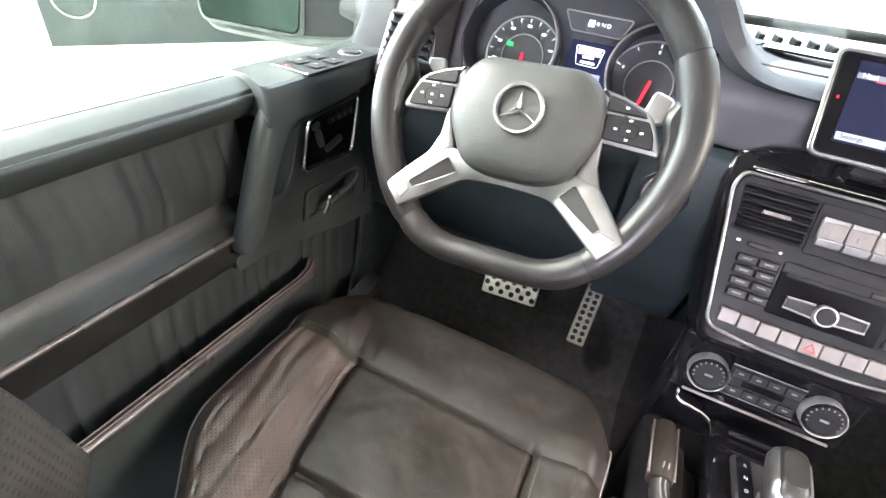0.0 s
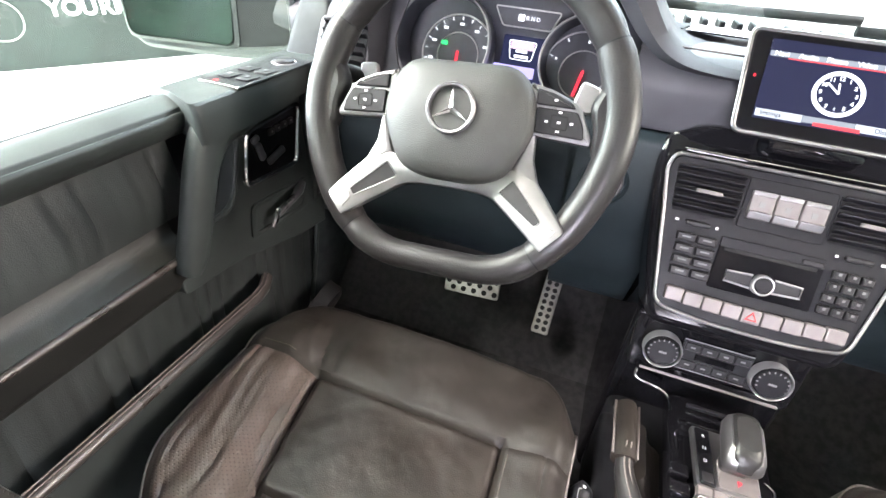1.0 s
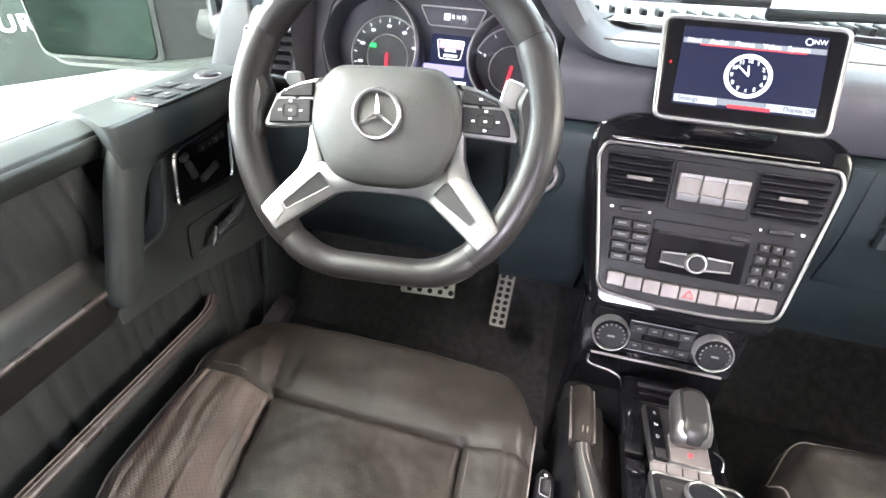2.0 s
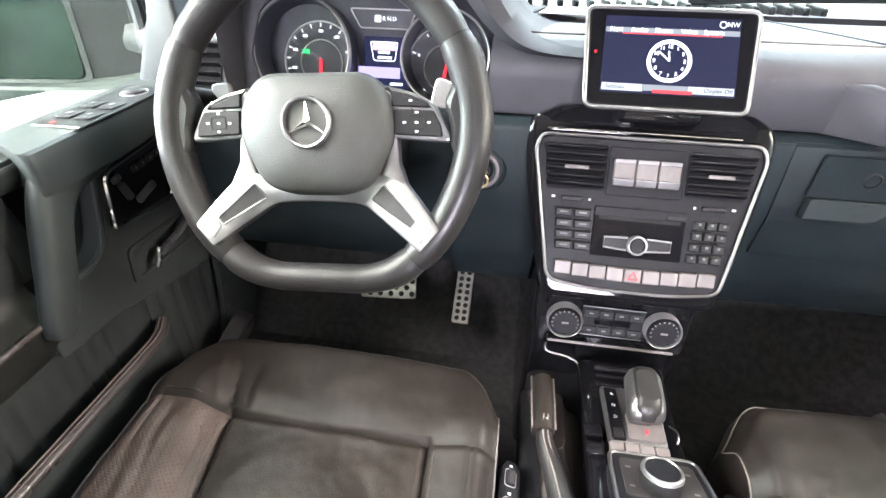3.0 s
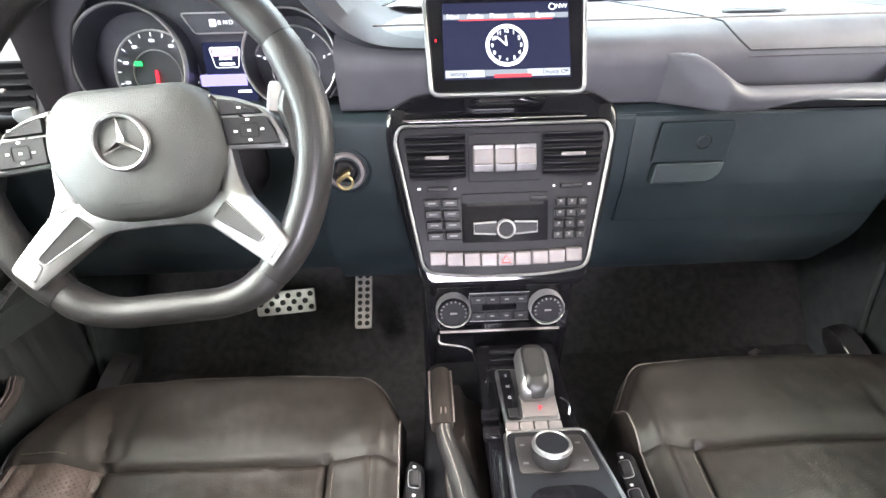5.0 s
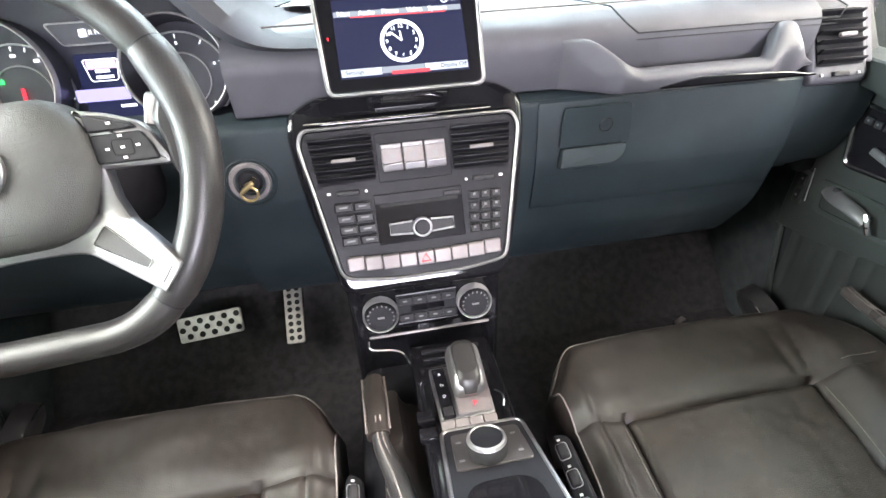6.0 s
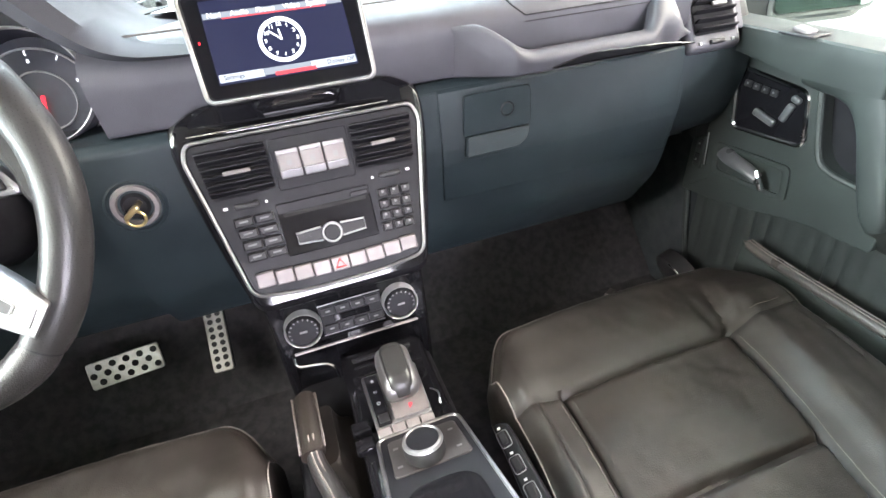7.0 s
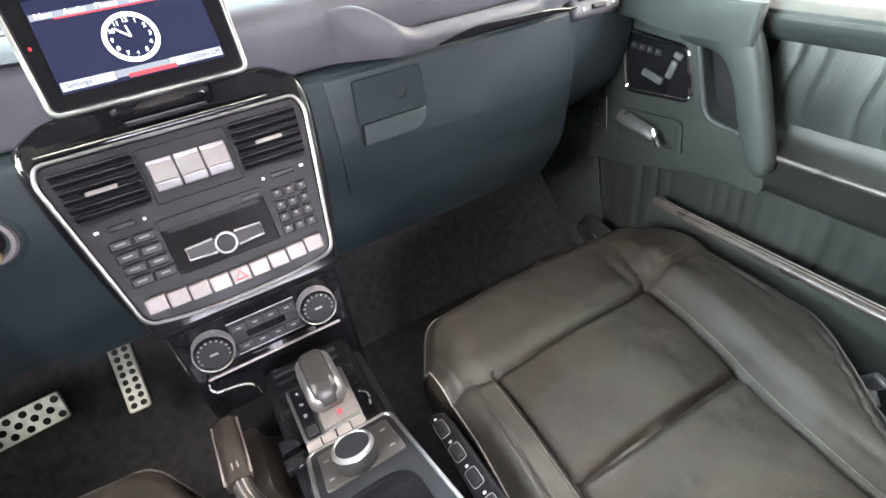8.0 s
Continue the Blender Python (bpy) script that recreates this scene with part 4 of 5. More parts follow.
for a in (90, 210, 330):
    ar = radians(a)
    d2, n2 = Vector((math.cos(ar), math.sin(ar))), Vector((-math.sin(ar), math.cos(ar)))
    bm = bmesh.new()
    tip = bm.verts.new((*(d2 * 0.0215), 0.002))
    l, r_, t_, b_ = (bm.verts.new((*(n2 * 0.0036), 0.001)), bm.verts.new((*(n2 * -0.0036), 0.001)), bm.verts.new((0, 0, 0.0055)), bm.verts.new((*(d2 * -0.002), 0.001)))
    for q in ((tip, l, t_), (tip, t_, r_), (t_, l, b_), (t_, b_, r_), (tip, r_, b_, l)):
        bm.faces.new(q)
    bm.transform(EM)
    part("emblem_spoke", bm, CHROME, emb)
part("airbag_mark", box(WM @ T(0, -0.052, 0.0235), 0.03, 0.003, 0.0008, 0), BLACK, wheel)


def pod(s):
    """Side spoke with its switches, and the forked spoke below it."""
    P = lambda pts: [(s * x, y) for x, y in pts]
    outl = rounded(P([(0.070, -0.0135), (0.1345, -0.0175), (0.1365, -0.012), (0.1235, 0.0145), (0.117, 0.0215), (0.094, 0.0315), (0.070, 0.0370)]), [0.001, 0.003, 0.004, 0.006, 0.005, 0.006, 0.001], 3)
    sp = part("side_spoke", prism(WM, outl, 0.010, 0.003, 2, -0.006), SILVER, wheel, "satin silver side spoke")
    low_ = rounded(P([(0.0805, -0.0100), (0.1285, -0.0125), (0.1265, -0.0010), (0.1195, 0.0125), (0.0795, 0.0140)]), 0.0025, 3)
    bp = part("switch_pad", prism(WM, low_, 0.0045, 0.0012, 1, 0.003), KEY, sp, "black four-way switch pad")
    up_ = rounded(P([(0.0785, 0.0165), (0.1170, 0.0152), (0.1130, 0.0205), (0.0940, 0.0282), (0.0780, 0.0315)]), 0.002, 3)
    part("upper_switch", prism(WM, up_, 0.0045, 0.0012, 1, 0.003), KEY, sp)
    part("pad_gap", tube([WM @ Vector((s * x, y, 0.0076)) for x, y in rounded([(0.095, -0.0045), (0.111, -0.0055), (0.111, 0.0070), (0.095, 0.0078)], 0.002, 2)], 0.0005, 4, closed=True), RUBBER, bp)
    for dx, dy in ((0.0, 0.0095), (0.0, -0.0085), (-0.012, 0.0), (0.012, 0.0), (0, 0), (-0.006, 0.0205)):
        part("symbol", box(WM @ T(s * 0.103 + dx, 0.0012 + dy, 0.0078), 0.0032, 0.0020, 0.0004, 0), WHITE_INK, bp)
    # leather web that grows from the rim into the side spoke
    web = rounded(P([(0.160, 0.074), (0.1465, 0.060), (0.137, 0.038), (0.128, 0.021), (0.1365, -0.004), (0.1355, -0.020), (0.1415, -0.034), (0.1475, -0.056), (0.158, -0.066)]), [0.004, 0.012, 0.012, 0.008, 0.008, 0.006, 0.010, 0.010, 0.004], 4)
    wc = Vector((s * 0.147, -0.002))
    part("thumb_rest", loft([[WM @ Vector((wc.x + (x - wc.x) * k, wc.y + (y - wc.y) * (1 - (1 - k) * 0.4), z)) for x, y in web] for k, z in ((0.80, -0.013), (0.96, -0.010), (1.0, -0.003), (0.97, 0.003), (0.86, 0.0075), (0.60, 0.010))]), RIM_PERF, wheel, "perforated leather thumb rest")
    return sp


pod(-1)
pod(1)
# forked lower spoke in one casting, its tips climbing to the rim
LOW_EDGE = [(0.1085, -0.1230), (0.1055, -0.1222), (0.085, -0.1072), (0.064, -0.0918), (0.048, -0.0815), (0.030, -0.0785), (0.0, -0.0775)]
TOP_EDGE = [(0.1255, -0.1040), (0.1262, -0.0985), (0.1120, -0.0800), (0.097, -0.0625), (0.082, -0.0480), (0.046, -0.0520), (0.0, -0.0580)]


def climb(bm):
    for v in bm.verts:
        v.co.z += 0.26 * max(0.0, math.hypot(v.co.x, v.co.y) - 0.095)
    bm.transform(WM)
    return bm


def casting(low, top):
    """A flat bar between two edges, with rounded upper corners."""
    rings = []
    for a, b in zip(low, top):
        a, b = Vector(a), Vector(b)
        u = (b - a).normalized()
        rings.append([(*(a + u * k), z) for k, z in ((0.001, -0.012), (0.0, 0.0), (0.0012, 0.003), (0.0035, 0.004))] + [(*(b - u * k), z) for k, z in ((0.0035, 0.004), (0.0012, 0.003), (0.0, 0.0), (0.001, -0.012))])
    return loft(rings)


mirrored = lambda e: [tuple(p) for p in spline(e + [(-x, y) for x, y in e[-2::-1]], 5)]
ls = part("lower_spoke", climb(casting(mirrored(LOW_EDGE), mirrored(TOP_EDGE))), SILVER, wheel, "satin silver forked lower spoke")
for s in (-1, 1):
    part("spoke_shoulder", climb(casting([(s * 0.066, -0.048), (s * 0.071, -0.034), (s * 0.076, -0.012)], [(s * 0.0935, -0.059), (s * 0.0855, -0.038), (s * 0.0835, -0.013)])), SILVER, ls)
for s in (-1, 1):
    P = lambda pts: [(s * x, y) for x, y in pts]
    part("inlay", climb(prism(I4, rounded(P([(0.0560, -0.0735), (0.0690, -0.0590), (0.1040, -0.0945), (0.0985, -0.1010)]), 0.0020, 3), 0.0022, 0.0006, 1, 0.0027)), SPOKE_INLAY, ls, "dark spoke inlay")
    part("cap", climb(prism(I4, rounded(P([(0.1000, -0.1025), (0.1050, -0.0962), (0.1205, -0.1012), (0.1082, -0.1165)]), 0.002, 2), 0.0024, 0.0016, 2, 0.0026)), SILVER, ls, "bevelled silver spoke tip")
    part("inlay_lip", tube([WM @ Vector((s * x, y, 0.0052 + 0.26 * max(0.0, math.hypot(x, y) - 0.095))) for x, y in rounded([(0.0560, -0.0735), (0.0690, -0.0590), (0.1040, -0.0945), (0.0985, -0.1010)], 0.0020, 3)], 0.0006, 5, closed=True), SILVER, ls)
part("column", tube([WM @ Vector((0, -0.01, -0.02)), WM @ Vector((0, -0.01, -0.22))], [0.05, 0.062], 20), BLACK, wheel, "black steering column shroud")
for s in (-1, 1):
    part("shift_paddle", prism(WM @ T(s * 0.122, 0.034, -0.035) @ pose(0, 0, 0, 0, 0, s * -12), rounded([(-0.010, -0.016), (0.012, -0.016), (0.013, 0.012), (-0.009, 0.015)], 0.006, 4), 0.006, 0.002), SILVER, wheel, "bright silver gearshift paddle")
stalk = thing("column_stalk", "black indicator stalk behind the steering wheel", "stalk")
part("lever", tube([(-0.42, 0.65, 0.80), (-0.50, 0.63, 0.822), (-0.56, 0.615, 0.832)], [0.009, 0.010, 0.011], 10), BLACK, stalk)
part("tip", tube([(-0.548, 0.617, 0.829), (-0.566, 0.613, 0.834)], 0.0125, 12), ALU, stalk, "grey stalk tip")

# ---------------------------------------------------------------- centre screen
SM = F((0.0, 0.7245, 0.872), (1, 0, 0), (0, 0.584, 0.812))
mon = thing("display_screen", "freestanding dashboard screen with silver frame showing an analogue clock", "screen")
so = rounded([(-0.090, -0.059), (0.090, -0.059), (0.096, 0.059), (-0.096, 0.059)], 0.010, 5)
part("housing", loft([[SM @ Vector((x * k, y * k, z)) for x, y in so] for k, z in ((0.9, -0.03), (0.985, -0.012), (1.0, -0.002), (0.985, 0.0))]), BLACK, mon, "black screen housing")
part("frame", tube([SM @ Vector((x, y, -0.001)) for x, y in so], 0.0026, 8, closed=True), SILVER, mon, "satin silver frame")
part("bezel", prism(SM, rounded([(-0.086, -0.055), (0.086, -0.055), (0.091, 0.055), (-0.091, 0.055)], 0.007, 4), 0.002, 0, 1, -0.001), SCREEN_GLASS, mon, "gloss black bezel")
disp = part("display", prism(SM, rect(0.149, 0.090, 0.001, 0, 0.003), 0.0006, 0, 1, 0.0012), SCREEN_BLUE, mon, "lit dark blue display")


def bar(name, x, y, w, h, material, z=0.0020):
    return part(name, prism(SM, rect(w, h, 0, x, y), 0.0003, 0, 1, z), material, disp)


bar("menu_bar", 0, 0.0315, 0.147, 0.006, SCREEN_GREY)
bar("red_line", 0, 0.0275, 0.11, 0.0012, SCREEN_RED)
bar("foot_bar", -0.050, -0.0355, 0.046, 0.0085, SCREEN_FOOT)
bar("foot_bar", 0.048, -0.0355, 0.050, 0.0085, SCREEN_FOOT)
bar("foot_bar", -0.002, -0.0350, 0.049, 0.0072, SCREEN_GREY)
bar("foot_mark", 0.006, -0.039, 0.044, 0.004, SCREEN_RED, 0.0024)
for x, wd in ((-0.062, "Navi"), (-0.036, "Audio"), (-0.009, "Phone"), (0.019, "Video"), (0.046, "System")):
    part("menu_word", text_bm(SM @ T(x, 0.0318, 0.0025), wd, 0.0078, 0.0001), SCREEN_WHITE, disp)
part("foot_word", text_bm(SM @ T(-0.058, -0.0355, 0.0026), "Settings", 0.0068, 0.0001), SCREEN_BLUE, disp)
part("foot_word", text_bm(SM @ T(0.056, -0.0355, 0.0026), "Display Off", 0.0068, 0.0001), SCREEN_BLUE, disp)
part("compass_word", text_bm(SM @ T(0.066, 0.0415, 0.0025), "NW", 0.0075, 0.0001), SCREEN_WHITE, disp)
part("compass_ring", tube([SM @ Vector((0.055 + 0.0036 * math.cos(a * math.pi / 10), 0.0415 + 0.0036 * math.sin(a * math.pi / 10), 0.002)) for a in range(20)], 0.0005, 5, closed=True), SCREEN_WHITE, disp)
CK = SM @ T(0.0, -0.003, 0.0018)
clock = part("clock_ring", lathe(CK, [(0.0205, 0.0), (0.0205, 0.0006), (0.0248, 0.0006), (0.0248, 0.0)], 56), SCREEN_WHITE, disp, "white clock ring")
for h in range(12):
    a = radians(90 - 30 * h)
    part("numeral", text_bm(CK @ T(0.0170 * math.cos(a), 0.0170 * math.sin(a), 0.0003), str(h if h else 12), 0.0058, 0.0001, 0.0002), SCREEN_WHITE, clock)
for a, l in ((138, 0.016), (96, 0.0115)):
    ar = radians(a)
    part("clock_hand", box(CK @ T(l / 2 * math.cos(ar), l / 2 * math.sin(ar), 0.0006) @ pose(0, 0, 0, 0, 0, a), l, 0.0017, 0.0004, 0), SCREEN_WHITE, clock)
part("warning_lamp", box(SM @ T(-0.083, 0.005, 0.0015), 0.002, 0.003, 0.0008, 0), NEEDLE, mon)
part("stand", box(SM @ T(0, -0.045, -0.03), 0.10, 0.05, 0.04, 0.01), PIANO, mon)

# ---------------------------------------------------------------- centre stack
STT = radians(26)
K = F((0.0, 0.655, 0.664), (1, 0, 0), (0, math.sin(STT), math.cos(STT)))
stack = thing("centre_stack", "gloss black centre stack with silver-framed vents, radio and keys", "centre console")
sur = rounded([(-0.110, -0.086), (0.110, -0.086), (0.134, 0.01), (0.150, 0.10), (0.153, 0.158), (-0.153, 0.158), (-0.150, 0.10), (-0.134, 0.01)], [0.02, 0.02, 0.06, 0.05, 0.030, 0.030, 0.05, 0.06], 7)
part("surround", prism(K, sur, 0.085, 0.011, 4, -0.092), PIANO, stack, "gloss black surround")
hood = rounded([(-0.146, 0.131), (0.146, 0.131), (0.149, 0.150), (0.112, 0.166), (-0.112, 0.166), (-0.149, 0.150)], [0.006, 0.006, 0.012, 0.03, 0.03, 0.012], 5)
part("hood", loft([[K @ Vector((x * k, 0.148 + (y - 0.148) * k, z - 0.5 * max(0, abs(x) - 0.115))) for x, y in hood] for k, z in ((1.0, -0.03), (1.0, -0.004), (0.985, 0.003), (0.95, 0.0065), (0.85, 0.0085))]), PIANO, stack, "gloss black upper lip")
part("hood_strip", prism(K @ T(-0.012, 0.1345, 0.0075), rect(0.23, 0.0022, 0.001), 0.002, 0.0006), CHROME, stack, "thin chrome strip")
face = rounded([(-0.106, -0.058), (-0.05, -0.066), (0.05, -0.066), (0.106, -0.058), (0.137, 0.110), (0.130, 0.127), (-0.130, 0.127), (-0.137, 0.110)], [0.014, 0.03, 0.03, 0.014, 0.01, 0.008, 0.008, 0.01], 5)
part("faceplate", prism(K, face, 0.008, 0.002, 1, -0.008), BLACK, stack, "satin black faceplate")
part("face_frame", tube([K @ Vector((x * 1.012, y * 1.012, 0.001)) for x, y in face], 0.0024, 8, closed=True), SILVER, stack, "satin silver trapezoid frame")


def stack_vent(s):
    w = [(s * 0.049, 0.062), (s * 0.119, 0.060), (s * 0.127, 0.117), (s * 0.049, 0.117)]
    v = part("vent", prism(K, rounded(w, 0.004, 3), 0.0012, 0, 1, 0), VENT_BLACK, stack, "black slatted air vent")
    for i in range(6):
        y = 0.0675 + 0.0092 * i
        xo = 0.1205 + (y - 0.062) * 0.11
        part("slat", box(K @ T(s * (0.050 + xo) / 2, y, 0.004) @ pose(0, 0, 0, -25, 0, 0), xo - 0.050, 0.0028, 0.009, 0.001, 1), BLACK, v)
    part("tab", box(K @ T(s * 0.086, 0.0885, 0.010), 0.030, 0.005, 0.005, 0.0015), ALU, v, "silver vent tab")
    part("thumbwheel", box(K @ T(s * 0.086, 0.049, 0.002), 0.028, 0.006, 0.005, 0.002), KEY, v)
    part("vent_mark", box(K @ T(s * 0.064, 0.049, 0.0005), 0.003, 0.003, 0.0006, 0), WHITE_INK, v)
    part("vent_mark", box(K @ T(s * 0.110, 0.050, 0.0005), 0.0045, 0.003, 0.0006, 0), WHITE_INK, v)


stack_vent(-1)
stack_vent(1)
part("lock_panel", prism(K, rect(0.092, 0.060, 0.003, 0, 0.087), 0.002, 0.0006), BLACK, stack)
for i in range(3):
    b = part("lock_switch", prism(K, rect(0.0262, 0.034, 0.0025, -0.0272 + 0.0272 * i, 0.086), 0.006, 0.002, 2, 0.001), ALU, stack, "silver differential lock switch")
    part("lower_lip", box(K @ T(-0.0272 + 0.0272 * i, 0.0745, 0.008) @ pose(0, 0, 0, 25, 0, 0), 0.025, 0.009, 0.003, 0.001), SILVER, b)
    part("upper_lip", box(K @ T(-0.0272 + 0.0272 * i, 0.100, 0.0075), 0.025, 0.005, 0.002, 0.0008), SILVER, b)
    part("symbol", box(K @ T(-0.0272 + 0.0272 * i, 0.087, 0.0074), 0.006, 0.006, 0.0004, 0), GREY_INK, b)
radio = part("radio_panel", prism(K, rect(0.112, 0.055, 0.002, 0, 0.006), 0.002, 0.0006), RADIO, stack, "gloss black radio panel")
part("disc_slot", prism(K, rect(0.10, 0.0045, 0.001, 0, 0.028), 0.0026, 0), RUBBER, radio)
part("disc_plate", prism(K, rect(0.112, 0.012, 0.002, 0, 0.036), 0.003, 0.0006), BLACK, radio)
part("eject_key", prism(K, rect(0.022, 0.006, 0.001, 0.043, 0.0345), 0.0045, 0.0008), KEY, radio)
kn = part("menu_knob", lathe(K @ T(0, -0.004, 0.002), [(0.0, 0.010), (0.0085, 0.010), (0.0095, 0.008), (0.0095, 0.0)], 32), BLACK, radio, "round menu button")
part("knob_ring", lathe(K @ T(0, -0.004, 0.002), [(0.0095, 0.0), (0.0098, 0.010), (0.0115, 0.0105), (0.0125, 0.008), (0.0125, 0.0)], 36), RING, kn)
for s in (-1, 1):
    q = rounded([(s * 0.010, -0.012), (s * 0.041, -0.010), (s * 0.042, 0.004), (s * 0.010, 0.005)], 0.002, 3)
    b = part("seek_key", prism(K, q, 0.005, 0.0015, 1, 0.001), KEY, radio)
    part("key_edge", tube([K @ Vector((s * 0.012, 0.005, 0.006)), K @ Vector((s * 0.041, 0.0038, 0.006)), K @ Vector((s * 0.041, -0.009, 0.006)), K @ Vector((s * 0.012, -0.011, 0.006))], 0.0014, 6), RING, b)
for r in range(4):
    for c in range(2):
        b = part("function_key", prism(K, rect(0.0215, 0.0105, 0.0015, -0.0945 + 0.0235 * c + 0.0012 * r, 0.031 - 0.0142 * r), 0.006, 0.0015), KEY, stack)
        part("key_print", box(K @ T(-0.0945 + 0.0235 * c + 0.0012 * r, 0.0315 - 0.0142 * r, 0.0063), 0.010, 0.002, 0.0004, 0), GREY_INK, b)
    for c in range(3):
        b = part("number_key", prism(K, rect(0.0122, 0.0105, 0.0015, 0.0715 + 0.0145 * c - 0.0012 * r, 0.028 - 0.0142 * r), 0.006, 0.0015), KEY, stack)
        part("key_print", box(K @ T(0.0715 + 0.0145 * c - 0.0012 * r, 0.0295 - 0.0142 * r, 0.0063), 0.0030, 0.0030, 0.0004, 0), GREY_INK, b)
for i in range(9):
    x = -0.0888 + 0.0222 * i
    y = -0.0405 - 0.0035 * (1 - (x / 0.09) ** 2)
    b = part("row_switch", box(K @ T(x, y, 0.003) @ pose(0, 0, 0, 0, 0, 0), 0.0212, 0.0175, 0.011, 0.0018), ALU, stack, "silver row switch")
    if i == 4:
        tri = [(x - 0.006, y - 0.004), (x + 0.006, y - 0.004), (x, y + 0.0055)]
        part("hazard_triangle", tube([K @ Vector((a, b_, 0.0090)) for a, b_ in tri], 0.0011, 5, closed=True), RED_INK, b, "red hazard triangle")

# climate panel
CT = radians(14)
C = F((0.0, 0.655, 0.521), (1, 0, 0), (0, math.sin(CT), math.cos(CT)))
clim = thing("climate_panel", "gloss black climate panel with two silver-ringed dials", "climate control")
part("panel", prism(C, rounded([(-0.105, -0.045), (0.105, -0.045), (0.112, 0.05), (-0.112, 0.05)], 0.01, 4), 0.04, 0.004, 2, -0.046), PIANO, clim)
for s in (-1, 1):
    k = part("dial", lathe(C @ T(s * 0.0685, 0.0, -0.004), [(0.0, 0.018), (0.019, 0.018), (0.022, 0.014), (0.0235, 0.0)], 40), BLACK, clim, "round black temperature dial")
    part("dial_ring", lathe(C @ T(s * 0.0685, 0.0, -0.004), [(0.0234, 0.0), (0.0238, 0.016), (0.0246, 0.0168), (0.0254, 0.014), (0.0256, 0.0)], 44), RING, k, "knurled silver ring")
    for j in range(12):
        a = radians(210 - 20 * j - 10)
        part("dial_mark", box(C @ T(s * 0.0685 + 0.0185 * math.cos(a), 0.0185 * math.sin(a), 0.0143) @ pose(0, 0, 0, 0, 0, math.degrees(a)), 0.0028, 0.0018, 0.0004, 0), GREY_INK, k)
    part("dial_word", box(C @ T(s * 0.0685, 0.0, 0.0143), 0.010, 0.003, 0.0004, 0), GREY_INK, k)
part("key_field", prism(C, rect(0.088, 0.044, 0.003, 0, 0), 0.003, 0.001, 1, -0.005), BLACK, clim)
for y in (0.023, -0.023):
    part("field_line", box(C @ T(0, y, -0.002), 0.088, 0.0012, 0.0015, 0), SILVER, clim)
for r in range(2):
    for c in range(4):
        b = part("climate_key", prism(C, rect(0.0195, 0.012, 0.0015, -0.0315 + 0.021 * c, 0.0135 - 0.027 * r), 0.004, 0.001, 1, -0.003), KEY, clim)
        part("key_print", box(C @ T(-0.0315 + 0.021 * c, 0.0135 - 0.027 * r, 0.0012), 0.006, 0.0025, 0.0004, 0), GREY_INK, b)
part("mini_display", prism(C, rect(0.05, 0.009, 0.001, 0, 0), 0.002, 0, 1, -0.003), PIANO, clim)

# ---------------------------------------------------------------- centre tunnel and shift console
tunnel = thing("centre_tunnel", "black centre tunnel trim between the seats", "console")
part("tunnel_body", box(T(0.0, 0.145, 0.29), 0.215, 1.11, 0.21, 0.02, 3), VENT_BLACK, tunnel)
part("front_body", loft([[(x * k, y, z) for x, y in rounded([(-0.115, 0.665), (0.115, 0.665), (0.125, 1.10), (-0.125, 1.10)], 0.02, 4)] for k, z in ((1.0, 0.15), (1.0, 0.42), (0.98, 0.56))]), PIANO, tunnel, "gloss black front of the tunnel")
part("top_plate", box(T(0.028, 0.45, 0.425), 0.125, 0.42, 0.04, 0.012, 3), PIANO, tunnel, "gloss black console top")
part("brake_tray", box(T(-0.075, 0.42, 0.375), 0.085, 0.42, 0.04, 0.012, 3), VENT_BLACK, tunnel, "dark tray beside the handbrake")
part("chrome_bar", prism(F((0.0, 0.642, 0.488), (1, 0, 0), (0, 0.5, 0.85)), rect(0.178, 0.0036, 0.0015), 0.003, 0.001), ALU, tunnel, "satin silver bar")
part("bar_hook", tube(spline([(-0.091, 0.640, 0.484), (-0.088, 0.634, 0.472), (-0.056, 0.630, 0.468), (-0.042, 0.622, 0.464), (-0.038, 0.604, 0.460)], 5), 0.0020, 8), CHROME, tunnel)
for i in range(3):
    part("ash_slat", box(T(0.025, 0.622 - 0.013 * i, 0.462 - 0.003 * i), 0.085, 0.006, 0.006, 0.002), PIANO if i else BLACK, tunnel)
shift = thing("gear_selector", "stubby black and silver gear selector on a brushed plate", "gear selector")
GM = F((0.024, 0.538, 0.455), (1, 0, 0), (0, 1, -0.03))
part("plate", prism(GM, rounded([(-0.035, -0.038), (0.037, -0.038), (0.040, 0.052), (-0.037, 0.052)], 0.005, 4), 0.008, 0.002, 2), SILVER, shift, "satin silver plate")
gi = part("gear_indicator", prism(GM, rounded([(-0.031, -0.036), (-0.014, -0.036), (-0.016, 0.048), (-0.033, 0.048)], 0.002, 3), 0.0035, 0.0006, 1, 0.007), PIANO, shift, "black strip with gear letters")
for i, ch in enumerate("RND"):
    part("gear_letter", text_bm(GM @ T(-0.0235, 0.036 - 0.019 * i, 0.0108), ch, 0.0064, 0.0001), WHITE_INK, gi)
part("mode_key", box(GM @ T(-0.0225, -0.026, 0.010), 0.013, 0.014, 0.003, 0.001), KEY, gi)
part("park_recess", prism(GM, rect(0.046, 0.040, 0.003, 0.013, -0.012), 0.002, 0.0006, 1, 0.007), ALU, shift)
part("park_letter", text_bm(GM @ T(0.014, -0.020, 0.0095), "P", 0.011, 0.0003), NEEDLE, shift, "red park letter")
for i in range(4):
    part("plate_key", box(GM @ T(-0.0265 + 0.0182 * i, -0.049, 0.004) @ pose(0, 0, 0, 12, 0, 0), 0.0172, 0.021, 0.009, 0.0015), ALU, shift, "silver key")
